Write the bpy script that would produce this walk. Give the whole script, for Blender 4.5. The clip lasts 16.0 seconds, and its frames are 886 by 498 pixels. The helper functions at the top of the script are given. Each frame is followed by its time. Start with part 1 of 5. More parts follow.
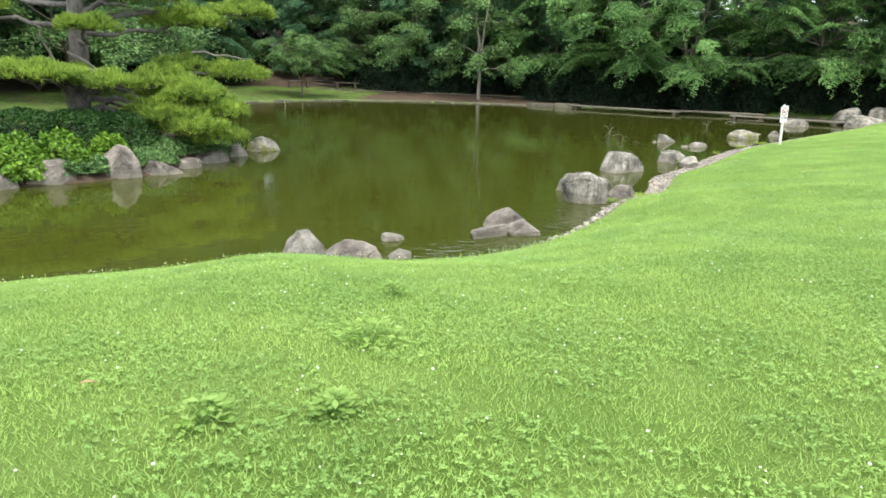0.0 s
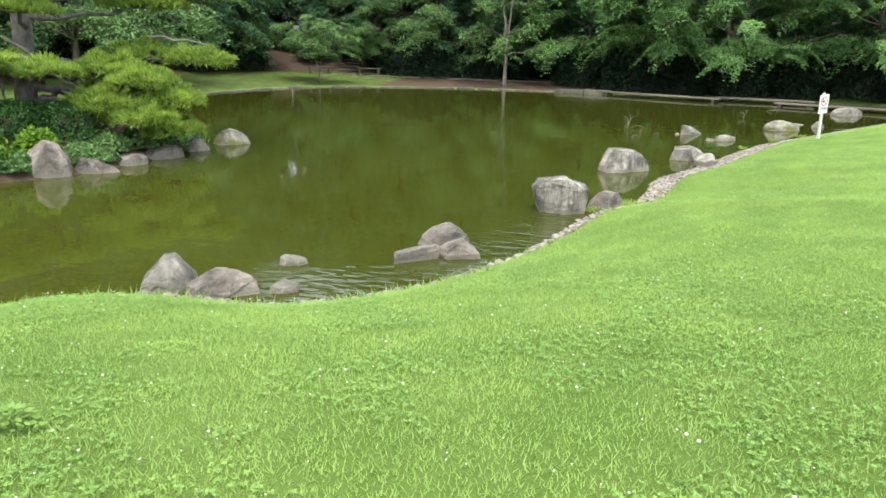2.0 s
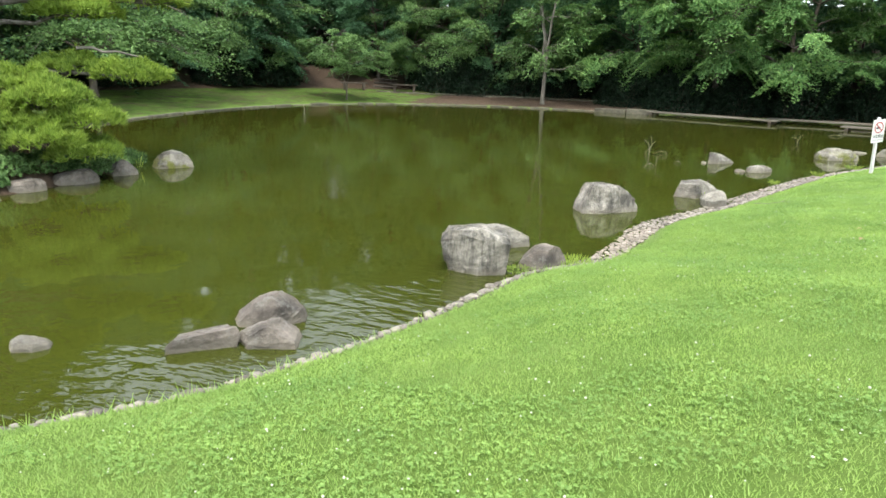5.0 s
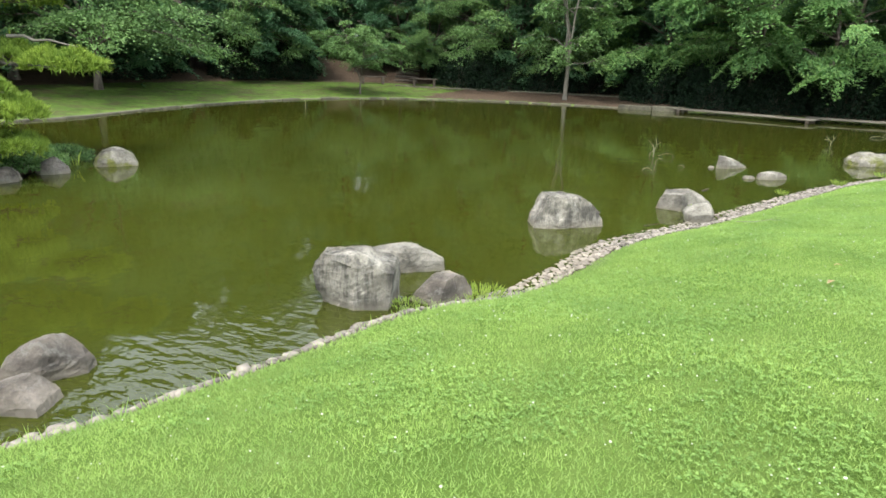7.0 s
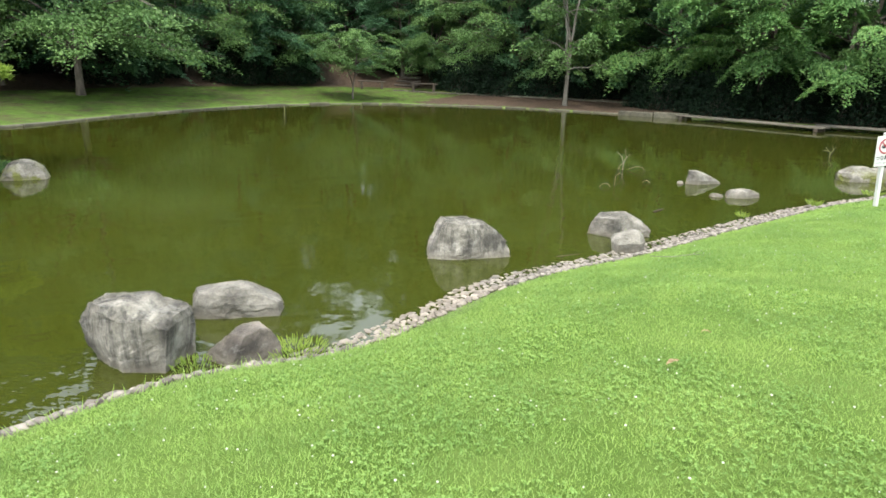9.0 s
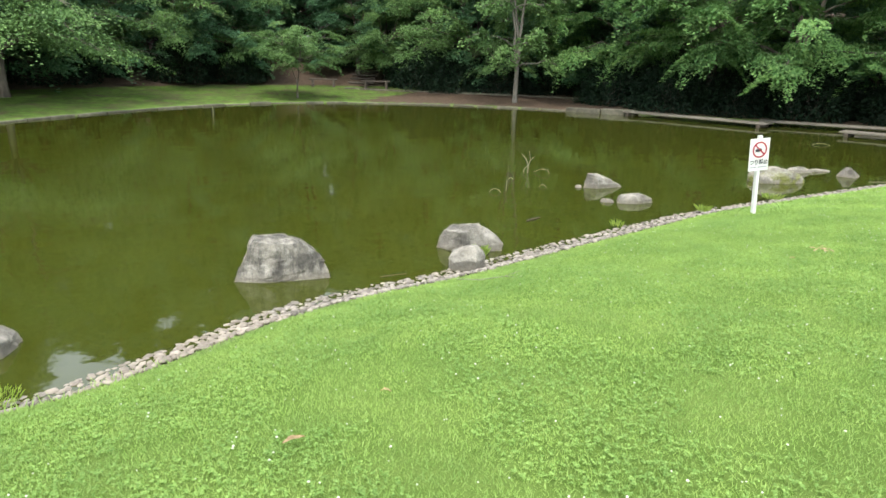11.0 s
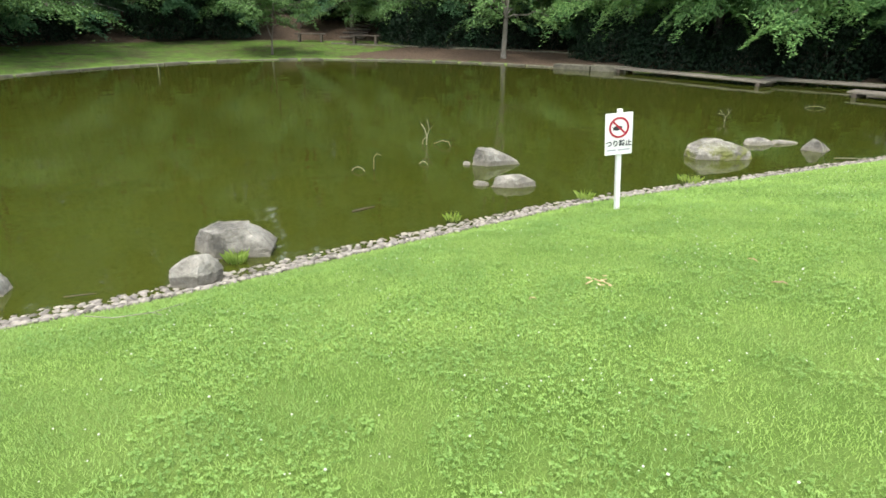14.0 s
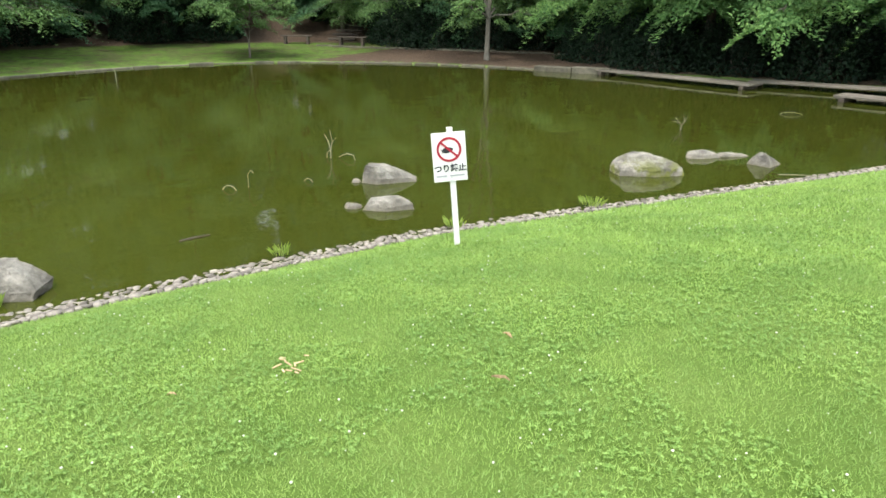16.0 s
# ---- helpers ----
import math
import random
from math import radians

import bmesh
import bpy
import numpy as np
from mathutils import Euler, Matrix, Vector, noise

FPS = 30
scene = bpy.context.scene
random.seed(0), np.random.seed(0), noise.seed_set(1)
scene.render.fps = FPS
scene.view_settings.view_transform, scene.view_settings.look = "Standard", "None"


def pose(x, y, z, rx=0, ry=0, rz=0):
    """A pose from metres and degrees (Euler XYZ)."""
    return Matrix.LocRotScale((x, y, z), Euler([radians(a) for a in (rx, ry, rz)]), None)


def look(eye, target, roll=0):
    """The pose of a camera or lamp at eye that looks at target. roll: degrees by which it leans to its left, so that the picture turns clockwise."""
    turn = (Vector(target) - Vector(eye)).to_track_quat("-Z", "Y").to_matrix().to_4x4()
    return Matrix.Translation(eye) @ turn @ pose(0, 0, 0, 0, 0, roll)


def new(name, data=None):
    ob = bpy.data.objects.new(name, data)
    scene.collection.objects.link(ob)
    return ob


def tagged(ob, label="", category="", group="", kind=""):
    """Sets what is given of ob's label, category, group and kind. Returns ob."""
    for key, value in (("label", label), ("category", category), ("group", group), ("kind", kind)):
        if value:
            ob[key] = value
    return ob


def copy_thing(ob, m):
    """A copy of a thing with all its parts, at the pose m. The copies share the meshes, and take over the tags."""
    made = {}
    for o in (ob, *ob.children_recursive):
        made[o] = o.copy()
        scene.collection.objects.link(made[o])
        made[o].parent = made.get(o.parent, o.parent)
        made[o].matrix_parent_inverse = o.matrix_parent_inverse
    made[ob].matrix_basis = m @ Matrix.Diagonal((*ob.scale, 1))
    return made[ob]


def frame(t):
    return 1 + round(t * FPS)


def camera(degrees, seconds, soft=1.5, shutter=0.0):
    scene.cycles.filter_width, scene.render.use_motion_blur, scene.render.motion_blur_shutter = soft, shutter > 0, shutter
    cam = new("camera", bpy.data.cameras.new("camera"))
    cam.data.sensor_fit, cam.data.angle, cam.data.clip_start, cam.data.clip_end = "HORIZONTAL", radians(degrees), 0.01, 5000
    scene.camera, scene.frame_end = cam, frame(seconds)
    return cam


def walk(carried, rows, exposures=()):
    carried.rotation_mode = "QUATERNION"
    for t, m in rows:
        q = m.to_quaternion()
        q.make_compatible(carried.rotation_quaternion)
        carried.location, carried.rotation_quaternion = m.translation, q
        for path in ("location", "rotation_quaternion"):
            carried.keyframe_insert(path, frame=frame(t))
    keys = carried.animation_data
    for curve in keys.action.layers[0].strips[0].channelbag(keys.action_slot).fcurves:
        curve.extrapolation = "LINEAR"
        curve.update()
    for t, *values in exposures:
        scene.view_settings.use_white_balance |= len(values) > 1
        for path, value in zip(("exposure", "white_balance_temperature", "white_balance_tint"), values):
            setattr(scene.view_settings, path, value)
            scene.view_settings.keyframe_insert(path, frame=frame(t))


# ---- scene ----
cam = camera(68.3, 16.0, soft=1.55)
PATH = [
    (0, (-1.113, -4.593, 2.273), (-1.491, -2.706, 1.729), 2.0),
    (0.5, (-0.839, -4.082, 2.274), (-1.249, -2.203, 1.725), 2.1),
    (1, (-0.585, -3.625, 2.283), (-1.023, -1.761, 1.705), 2.1),
    (1.5, (-0.372, -3.085, 2.268), (-0.846, -1.236, 1.671), 1.9),
    (2, (-0.037, -2.599, 2.321), (-0.546, -0.757, 1.73), 1.7),
    (2.5, (0.246, -2.1, 2.307), (-0.275, -0.261, 1.721), 1.8),
    (3, (0.497, -1.647, 2.335), (-0.034, 0.191, 1.753), 1.8),
    (3.5, (0.676, -1.181, 2.314), (0.127, 0.654, 1.738), 1.8),
    (4, (0.872, -0.696, 2.321), (0.278, 1.129, 1.758), 1.8),
    (6.3, (2.046, 1.483, 2.272), (1.242, 3.228, 1.716), 2.0),
    (6.5, (2.129, 1.663, 2.28), (1.321, 3.403, 1.716), 2.0),
    (7, (2.308, 2.229, 2.281), (1.483, 3.961, 1.712), 2.0),
    (7.5, (2.506, 2.668, 2.3), (1.665, 4.394, 1.742), 2.1),
    (8, (2.702, 3.154, 2.261), (1.831, 4.868, 1.707), 2.0),
    (8.2, (2.832, 3.388, 2.297), (1.947, 5.095, 1.744), 2.0),
    (10.3, (4.408, 5.122, 2.45), (3.502, 6.808, 1.869), 1.7),
    (10.5, (4.569, 5.323, 2.514), (3.68, 7.018, 1.934), 1.5),
    (11, (4.827, 5.71, 2.504), (3.957, 7.417, 1.93), 1.4),
    (11.5, (5.133, 6.282, 2.479), (4.248, 7.985, 1.916), 1.3),
    (12, (5.456, 6.836, 2.473), (4.567, 8.532, 1.897), 1.4),
    (12.5, (5.691, 7.329, 2.469), (4.786, 8.994, 1.831), 1.2),
    (13, (6.066, 7.8, 2.515), (5.128, 9.445, 1.873), 0.9),
    (13.5, (6.361, 8.355, 2.504), (5.408, 9.967, 1.803), 0.8),
    (14, (6.65, 8.909, 2.542), (5.682, 10.512, 1.839), 0.8),
    (14.5, (6.933, 9.39, 2.552), (5.941, 10.98, 1.853), 0.5),
    (15, (7.227, 9.923, 2.57), (6.217, 11.502, 1.872), 0.4),
    (15.5, (7.582, 10.511, 2.585), (6.565, 12.086, 1.888), 0.3),
    (16, (7.828, 11.058, 2.555), (6.793, 12.618, 1.852), 0.3),
]
walk(cam, [(t, look(eye, target, roll)) for t, eye, target, roll in PATH], exposures=[(0.0, 1.74), (7.0, 1.7), (16.0, 1.68)])

# ---- sky and sun: bright overcast summer day ----
world = bpy.data.worlds.new("overcast_sky")
scene.world = world
world.use_nodes = True
wn = world.node_tree
wn.nodes.clear()
sky = wn.nodes.new("ShaderNodeTexSky")
sky.sky_type = "NISHITA"
sky.sun_disc = False
sky.sun_elevation, sky.sun_rotation = radians(62), radians(215)
sky.dust_density, sky.air_density, sky.ozone_density = 4.0, 1.0, 1.0
cloud = wn.nodes.new("ShaderNodeMix")
cloud.data_type = "RGBA"
cloud.inputs["Factor"].default_value = 0.55
cloud.inputs["B"].default_value = (9.0, 9.6, 10.0, 1)
bg = wn.nodes.new("ShaderNodeBackground")
bg.inputs["Strength"].default_value = 0.125
wout = wn.nodes.new("ShaderNodeOutputWorld")
wn.links.new(sky.outputs[0], cloud.inputs["A"])
wn.links.new(cloud.outputs["Result"], bg.inputs[0])
wn.links.new(bg.outputs[0], wout.inputs[0])
sun = new("sun", bpy.data.lights.new("sun", "SUN"))
sun.data.energy, sun.data.angle, sun.data.color = 1.25, radians(14), (1.0, 0.96, 0.88)
sun.matrix_world = look((60 * math.tan(radians(28)) * math.sin(radians(145)), 60 * math.tan(radians(28)) * math.cos(radians(145)), 60), (0, 0, 0))

# ---- materials ----
def nodes_of(name):
    m = bpy.data.materials.new(name)
    m.use_nodes = True
    nt = m.node_tree
    return m, nt, nt.nodes["Principled BSDF"]


def add(nt, kind, **values):
    n = nt.nodes.new(kind)
    for k, v in values.items():
        n.inputs[k].default_value = v
    return n


def ramp(nt, src, stops):
    r = nt.nodes.new("ShaderNodeValToRGB")
    els = r.color_ramp.elements
    while len(els) < len(stops):
        els.new(0.5)
    for e, (p, c) in zip(els, stops):
        e.position, e.color = p, (*c, 1)
    nt.links.new(src, r.inputs[0])
    return r.outputs[0]


def blend(nt, a, b, fac, mode="MIX"):
    n = nt.nodes.new("ShaderNodeMix")
    n.data_type, n.blend_type = "RGBA", mode
    for sock, v in (("A", a), ("B", b)):
        if isinstance(v, tuple):
            n.inputs[sock].default_value = (*v, 1)
        else:
            nt.links.new(v, n.inputs[sock])
    if isinstance(fac, float):
        n.inputs["Factor"].default_value = fac
    else:
        nt.links.new(fac, n.inputs["Factor"])
    return n.outputs["Result"]


def grain(nt, scale, detail=4.0, rough=0.6, stretch=None):
    geo = nt.nodes.new("ShaderNodeNewGeometry")
    n = add(nt, "ShaderNodeTexNoise", Scale=scale, Detail=detail, Roughness=rough)
    if stretch:
        mp = nt.nodes.new("ShaderNodeMapping")
        mp.inputs["Scale"].default_value = stretch
        nt.links.new(geo.outputs["Position"], mp.inputs[0])
        nt.links.new(mp.outputs[0], n.inputs[0])
    else:
        nt.links.new(geo.outputs["Position"], n.inputs[0])
    return n.outputs[0]


def relief(nt, bsdf, src, strength, distance):
    b = add(nt, "ShaderNodeBump", Strength=strength, Distance=distance)
    nt.links.new(src, b.inputs["Height"])
    nt.links.new(b.outputs[0], bsdf.inputs["Normal"])


def leaf_material(name, dark, light, glow=0.35, rough=0.45, patch=0.6, vary=1.0):
    """Leaves: colour varies leaf by leaf and by larger patches; light passes through them."""
    m, nt, p = nodes_of(name)
    geo = nt.nodes.new("ShaderNodeNewGeometry")
    c = ramp(nt, geo.outputs["Random Per Island"], [(0.0, dark), (0.55, tuple((a + b) / 2 for a, b in zip(dark, light))), (1.0, light)])
    big = ramp(nt, grain(nt, patch, 2.0), [(0.35, (0.72, 0.78, 0.75)), (0.65, (1.1, 1.08, 1.0))])
    c = blend(nt, c, big, vary, "MULTIPLY")
    nt.links.new(c, p.inputs["Base Color"])
    p.inputs["Roughness"].default_value = rough
    p.inputs["Specular IOR Level"].default_value = 0.15
    tr = nt.nodes.new("ShaderNodeBsdfTranslucent")
    nt.links.new(c, tr.inputs[0])
    mix = nt.nodes.new("ShaderNodeMixShader")
    mix.inputs[0].default_value = glow
    nt.links.new(p.outputs[0], mix.inputs[1])
    nt.links.new(tr.outputs[0], mix.inputs[2])
    nt.links.new(mix.outputs[0], nt.nodes["Material Output"].inputs[0])
    return m


def rock_material(name, tone=1.0, moss=0.0, warm=1.0, streaks=0.25):
    m, nt, p = nodes_of(name)
    a = ramp(nt, grain(nt, 2.6, 6.0, 0.6), [(0.36, (0.105 * tone, 0.098 * tone / warm, 0.08 * tone / warm)), (0.5, (0.26 * tone, 0.242 * tone / warm, 0.198 * tone / warm)), (0.63, (0.48 * tone, 0.45 * tone / warm, 0.38 * tone / warm))])
    streak = ramp(nt, grain(nt, 10.0, 6.0, 0.72, (1, 1, 0.16)), [(0.4, (0.26, 0.26, 0.27)), (0.56, (1.1, 1.1, 1.1))])
    c = blend(nt, a, streak, streaks, "MULTIPLY")
    speck = ramp(nt, grain(nt, 34.0, 8.0, 0.75), [(0.34, (0.55, 0.55, 0.56)), (0.5, (0.97, 0.97, 0.97)), (0.66, (1.25, 1.24, 1.2))])
    c = blend(nt, c, speck, 0.6, "MULTIPLY")
    lichen = ramp(nt, grain(nt, 6.0, 7.0, 0.75), [(0.54, (0, 0, 0)), (0.63, (1, 1, 1))])
    c = blend(nt, c, (0.36 * tone + 0.08, 0.35 * tone + 0.08, 0.31 * tone + 0.07), blend(nt, (0, 0, 0), lichen, 0.4))
    geo = nt.nodes.new("ShaderNodeNewGeometry")
    sep = nt.nodes.new("ShaderNodeSeparateXYZ")
    nt.links.new(geo.outputs["Position"], sep.inputs[0])
    wet = nt.nodes.new("ShaderNodeMapRange")
    for k, v in (("From Min", 0.03), ("From Max", 0.11), ("To Min", 0.6), ("To Max", 0.0)):
        wet.inputs[k].default_value = v
    nt.links.new(sep.outputs["Z"], wet.inputs["Value"])
    c = blend(nt, c, (0.19, 0.17, 0.13), wet.outputs[0])
    if moss:
        mo = ramp(nt, grain(nt, 4.0, 4.0), [(0.5 - moss * 0.2, (0, 0, 0)), (0.62 - moss * 0.2, (1, 1, 1))])
        low = nt.nodes.new("ShaderNodeMapRange")
        for k, v in (("From Min", 0.1), ("From Max", 0.3), ("To Min", 1.0), ("To Max", 0.0)):
            low.inputs[k].default_value = v
        nt.links.new(sep.outputs["Z"], low.inputs["Value"])
        c = blend(nt, c, (0.13, 0.14, 0.03), blend(nt, (0, 0, 0), mo, low.outputs[0]))
    nt.links.new(c, p.inputs["Base Color"])
    p.inputs["Roughness"].default_value = 0.86
    relief(nt, p, grain(nt, 12.0, 9.0, 0.75), 1.0, 0.045)
    return m


def plain_material(name, c1, c2, scale, rough=0.8, bump=0.3, dist=0.01, stretch=None, per_piece=0.0):
    m, nt, p = nodes_of(name)
    c = ramp(nt, grain(nt, scale, 6.0, 0.65, stretch), [(0.3, c1), (0.7, c2)])
    stains = ramp(nt, grain(nt, scale * 0.13, 3.0), [(0.35, (0.75, 0.74, 0.7)), (0.65, (1.08, 1.08, 1.08))])
    c = blend(nt, c, stains, 1.0, "MULTIPLY")
    if per_piece:
        info = nt.nodes.new("ShaderNodeObjectInfo")
        c = blend(nt, c, ramp(nt, info.outputs["Random"], [(0.0, (0.6, 0.58, 0.55)), (1.0, (1.25, 1.24, 1.2))]), per_piece, "MULTIPLY")
    nt.links.new(c, p.inputs["Base Color"])
    p.inputs["Roughness"].default_value = rough
    if bump:
        relief(nt, p, grain(nt, scale * 4, 6.0, 0.7, stretch), bump, dist)
    return m


def ground_material():
    m, nt, p = nodes_of("lawn_and_soil")
    fine = ramp(nt, grain(nt, 90.0, 4.0, 0.7), [(0.3, (0.105, 0.175, 0.034)), (0.7, (0.162, 0.25, 0.058))])
    patch = ramp(nt, grain(nt, 1.3, 3.0), [(0.35, (0.82, 0.86, 0.75)), (0.65, (1.12, 1.06, 1.1))])
    grass = blend(nt, fine, patch, 1.0, "MULTIPLY")
    soil = ramp(nt, grain(nt, 7.0, 6.0, 0.7), [(0.3, (0.035, 0.026, 0.018)), (0.7, (0.12, 0.085, 0.06))])
    mask = nt.nodes.new("ShaderNodeAttribute")
    mask.attribute_name = "soil"
    thin = nt.nodes.new("ShaderNodeMapRange")
    for k, v in (("From Min", 0.1), ("From Max", 0.35), ("To Min", 0.0), ("To Max", 1.0)):
        thin.inputs[k].default_value = v
    nt.links.new(mask.outputs["Fac"], thin.inputs["Value"])
    # mossy tone darkened, so the far lawn's colour holds the trees' shade
    moss = ramp(nt, grain(nt, 3.0, 6.0, 0.75), [(0.36, (0.045, 0.058, 0.02)), (0.48, (0.07, 0.125, 0.022)), (0.66, (0.11, 0.175, 0.035))])
    grass = blend(nt, grass, moss, thin.outputs[0])
    addn = nt.nodes.new("ShaderNodeMath")
    addn.operation = "MULTIPLY_ADD"
    nt.links.new(grain(nt, 1.1, 5.0, 0.7), addn.inputs[0])
    addn.inputs[1].default_value = 0.9
    addn2 = nt.nodes.new("ShaderNodeMath")
    addn2.operation = "SUBTRACT"
    nt.links.new(mask.outputs["Fac"], addn.inputs[2])
    nt.links.new(addn.outputs[0], addn2.inputs[0])
    addn2.inputs[1].default_value = 0.45
    edge = ramp(nt, addn2.outputs[0], [(0.4, (0, 0, 0)), (0.62, (1, 1, 1))])
    c = blend(nt, grass, soil, edge)
    mud = nt.nodes.new("ShaderNodeAttribute")
    mud.attribute_name = "bed"
    c = blend(nt, c, ramp(nt, grain(nt, 40.0), [(0.3, (0.11, 0.094, 0.075)), (0.7, (0.21, 0.183, 0.15))]), mud.outputs["Fac"])
    nt.links.new(c, p.inputs["Base Color"])
    p.inputs["Roughness"].default_value = 0.95
    p.inputs["Specular IOR Level"].default_value = 0.1
    relief(nt, p, grain(nt, 60.0, 6.0, 0.75), 0.9, 0.03)
    return m


def water_material():
    m, nt, p = nodes_of("murky_green_water")
    c = ramp(nt, grain(nt, 0.12, 3.0), [(0.35, (0.029, 0.035, 0.0044)), (0.65, (0.037, 0.0435, 0.006))])
    nt.links.new(c, p.inputs["Base Color"])
    p.inputs["Roughness"].default_value = 0.04
    p.inputs["IOR"].default_value = 1.36
    calm = grain(nt, 1.6, 3.0, 0.5, (1.0, 0.8, 1.0))
    fine = grain(nt, 6.5, 2.0, 0.5, (0.7, 1.3, 1.0))
    near = nt.nodes.new("ShaderNodeAttribute")
    near.attribute_name = "breeze"
    where = blend(nt, near.outputs["Fac"], ramp(nt, grain(nt, 0.22, 2.0), [(0.56, (0, 0, 0)), (0.7, (0.3, 0.3, 0.3))]), 1.0, "LIGHTEN")
    b1 = add(nt, "ShaderNodeBump", Strength=0.05, Distance=0.12)
    nt.links.new(calm, b1.inputs["Height"])
    b2 = add(nt, "ShaderNodeBump", Strength=0.6, Distance=0.03)
    nt.links.new(blend(nt, (0.5, 0.5, 0.5), fine, where), b2.inputs["Height"])
    nt.links.new(b1.outputs[0], b2.inputs["Normal"])
    nt.links.new(b2.outputs[0], p.inputs["Normal"])
    return m


def paint_material(name, color, rough=0.4):
    m, nt, p = nodes_of(name)
    dirt = ramp(nt, grain(nt, 14.0, 5.0), [(0.3, tuple(0.86 * v for v in color)), (0.6, color)])
    nt.links.new(dirt, p.inputs["Base Color"])
    p.inputs["Roughness"].default_value = rough
    return m


M_GROUND = ground_material()
M_WATER = water_material()
M_ROCK = rock_material("grey_rock", 0.6)
M_ROCK_PALE = rock_material("pale_rock", 0.7)
M_ROCK_STREAK = rock_material("streaked_grey_rock", 0.72, 0.0, 1.0, 0.8)
# brown boulders; on the islet its darkness stands for shade
M_ROCK_DARK = rock_material("weathered_brown_and_shaded_rock", 0.52, 0.0, 1.08, 0.25)
M_ROCK_MOSS = rock_material("mossy_rock", 0.68, 0.3)
M_PEBBLE = plain_material("round_pebble", (0.13, 0.112, 0.092), (0.31, 0.275, 0.235), 9.0, 0.8, 0.3, 0.004, None, 0.9)
M_KERB = plain_material("kerb_stone", (0.045, 0.044, 0.03), (0.15, 0.14, 0.105), 4.0, 0.9, 0.5, 0.01, None, 0.7)
M_DECK = plain_material("weathered_plank", (0.075, 0.068, 0.055), (0.19, 0.17, 0.14), 5.0, 0.85, 0.4, 0.006, (0.3, 6, 3), 0.5)
M_PILE = plain_material("dark_wet_and_shaded_timber", (0.03, 0.025, 0.02), (0.09, 0.07, 0.05), 6.0, 0.8, 0.4, 0.01)
M_BARK = plain_material("grey_brown_bark", (0.05, 0.042, 0.035), (0.17, 0.145, 0.12), 7.0, 0.95, 0.8, 0.02, (1, 1, 0.3))
M_BARK_PALE = plain_material("pale_grey_bark", (0.085, 0.08, 0.066), (0.2, 0.185, 0.155), 6.0, 0.9, 0.5, 0.01, (1, 1, 0.4))
M_PINE_BARK = plain_material("flaky_pine_bark", (0.05, 0.045, 0.045), (0.2, 0.18, 0.17), 9.0, 0.95, 1.0, 0.03, (1, 1, 0.45))
M_TWIG = plain_material("bleached_twig", (0.15, 0.15, 0.1), (0.28, 0.28, 0.2), 12.0, 0.8, 0.2, 0.004)
M_DRY = plain_material("dry_leaf", (0.3, 0.2, 0.1), (0.6, 0.46, 0.27), 20.0, 0.7, 0.2, 0.002)
M_PAINT = paint_material("white_paint", (0.6, 0.6, 0.58))
M_DULL = paint_material("weathered_white_plate", (0.3, 0.32, 0.32), 0.7)
M_RED = paint_material("sign_red", (0.3, 0.008, 0.025))
M_INK = paint_material("sign_black", (0.02, 0.02, 0.025))
M_GREYINK = paint_material("sign_grey", (0.3, 0.31, 0.32))
M_MAPLE = leaf_material("maple_leaf", (0.088, 0.205, 0.068), (0.28, 0.455, 0.165), 0.45)
# lightened and blued: haze over the far woods put into the leaf colour
M_WOOD = leaf_material("hazed_broad_leaf", (0.066, 0.155, 0.085), (0.18, 0.34, 0.175), 0.42)
M_OLIVE = leaf_material("grey_green_leaf", (0.07, 0.14, 0.045), (0.2, 0.33, 0.12), 0.42)
M_NEEDLE = leaf_material("pine_needle", (0.15, 0.24, 0.04), (0.38, 0.5, 0.1), 0.42, 0.5, 1.5)
M_HEDGE = leaf_material("hedge_leaf", (0.016, 0.05, 0.014), (0.055, 0.13, 0.03), 0.25, 0.4)
M_TUFT = leaf_material("long_grass_blade", (0.26, 0.38, 0.07), (0.46, 0.56, 0.17), 0.5)
# near-black: the deep shade under the far trees put into a leaf colour
M_SHADE = leaf_material("shade_black_leaf", (0.006, 0.016, 0.009), (0.017, 0.038, 0.018), 0.2, 0.5)
M_SHRUB = leaf_material("bright_shrub_leaf", (0.07, 0.16, 0.015), (0.22, 0.36, 0.05), 0.35)
M_BLADE = leaf_material("grass_blade", (0.22, 0.355, 0.084), (0.33, 0.46, 0.142), 0.5, 0.5, 1.6, 0.8)
M_CLOVER = leaf_material("clover_leaf", (0.145, 0.252, 0.06), (0.275, 0.425, 0.12), 0.4, 0.5, 1.6, 0.7)
M_FLOWER = paint_material("clover_flower", (0.5, 0.53, 0.4), 0.8)


# ---- helpers for meshes ----
def soup(name, verts, faces, mat, parent=None, smooth=False):
    """One mesh object from arrays; all faces have the same number of corners."""
    v, f = np.asarray(verts, dtype=np.float32), np.asarray(faces, dtype=np.int32)
    me = bpy.data.meshes.new(name)
    me.vertices.add(len(v))
    me.vertices.foreach_set("co", v.ravel())
    k = f.shape[1]
    me.loops.add(f.size)
    me.loops.foreach_set("vertex_index", f.ravel())
    me.polygons.add(len(f))
    me.polygons.foreach_set("loop_start", np.arange(len(f), dtype=np.int32) * k)
    me.update(calc_edges=True)
    me.polygons.foreach_set("use_smooth", np.full(len(f), smooth))
    me.validate()
    me.materials.append(mat)
    ob = new(name, me)
    if parent:
        ob.parent = parent
    return ob


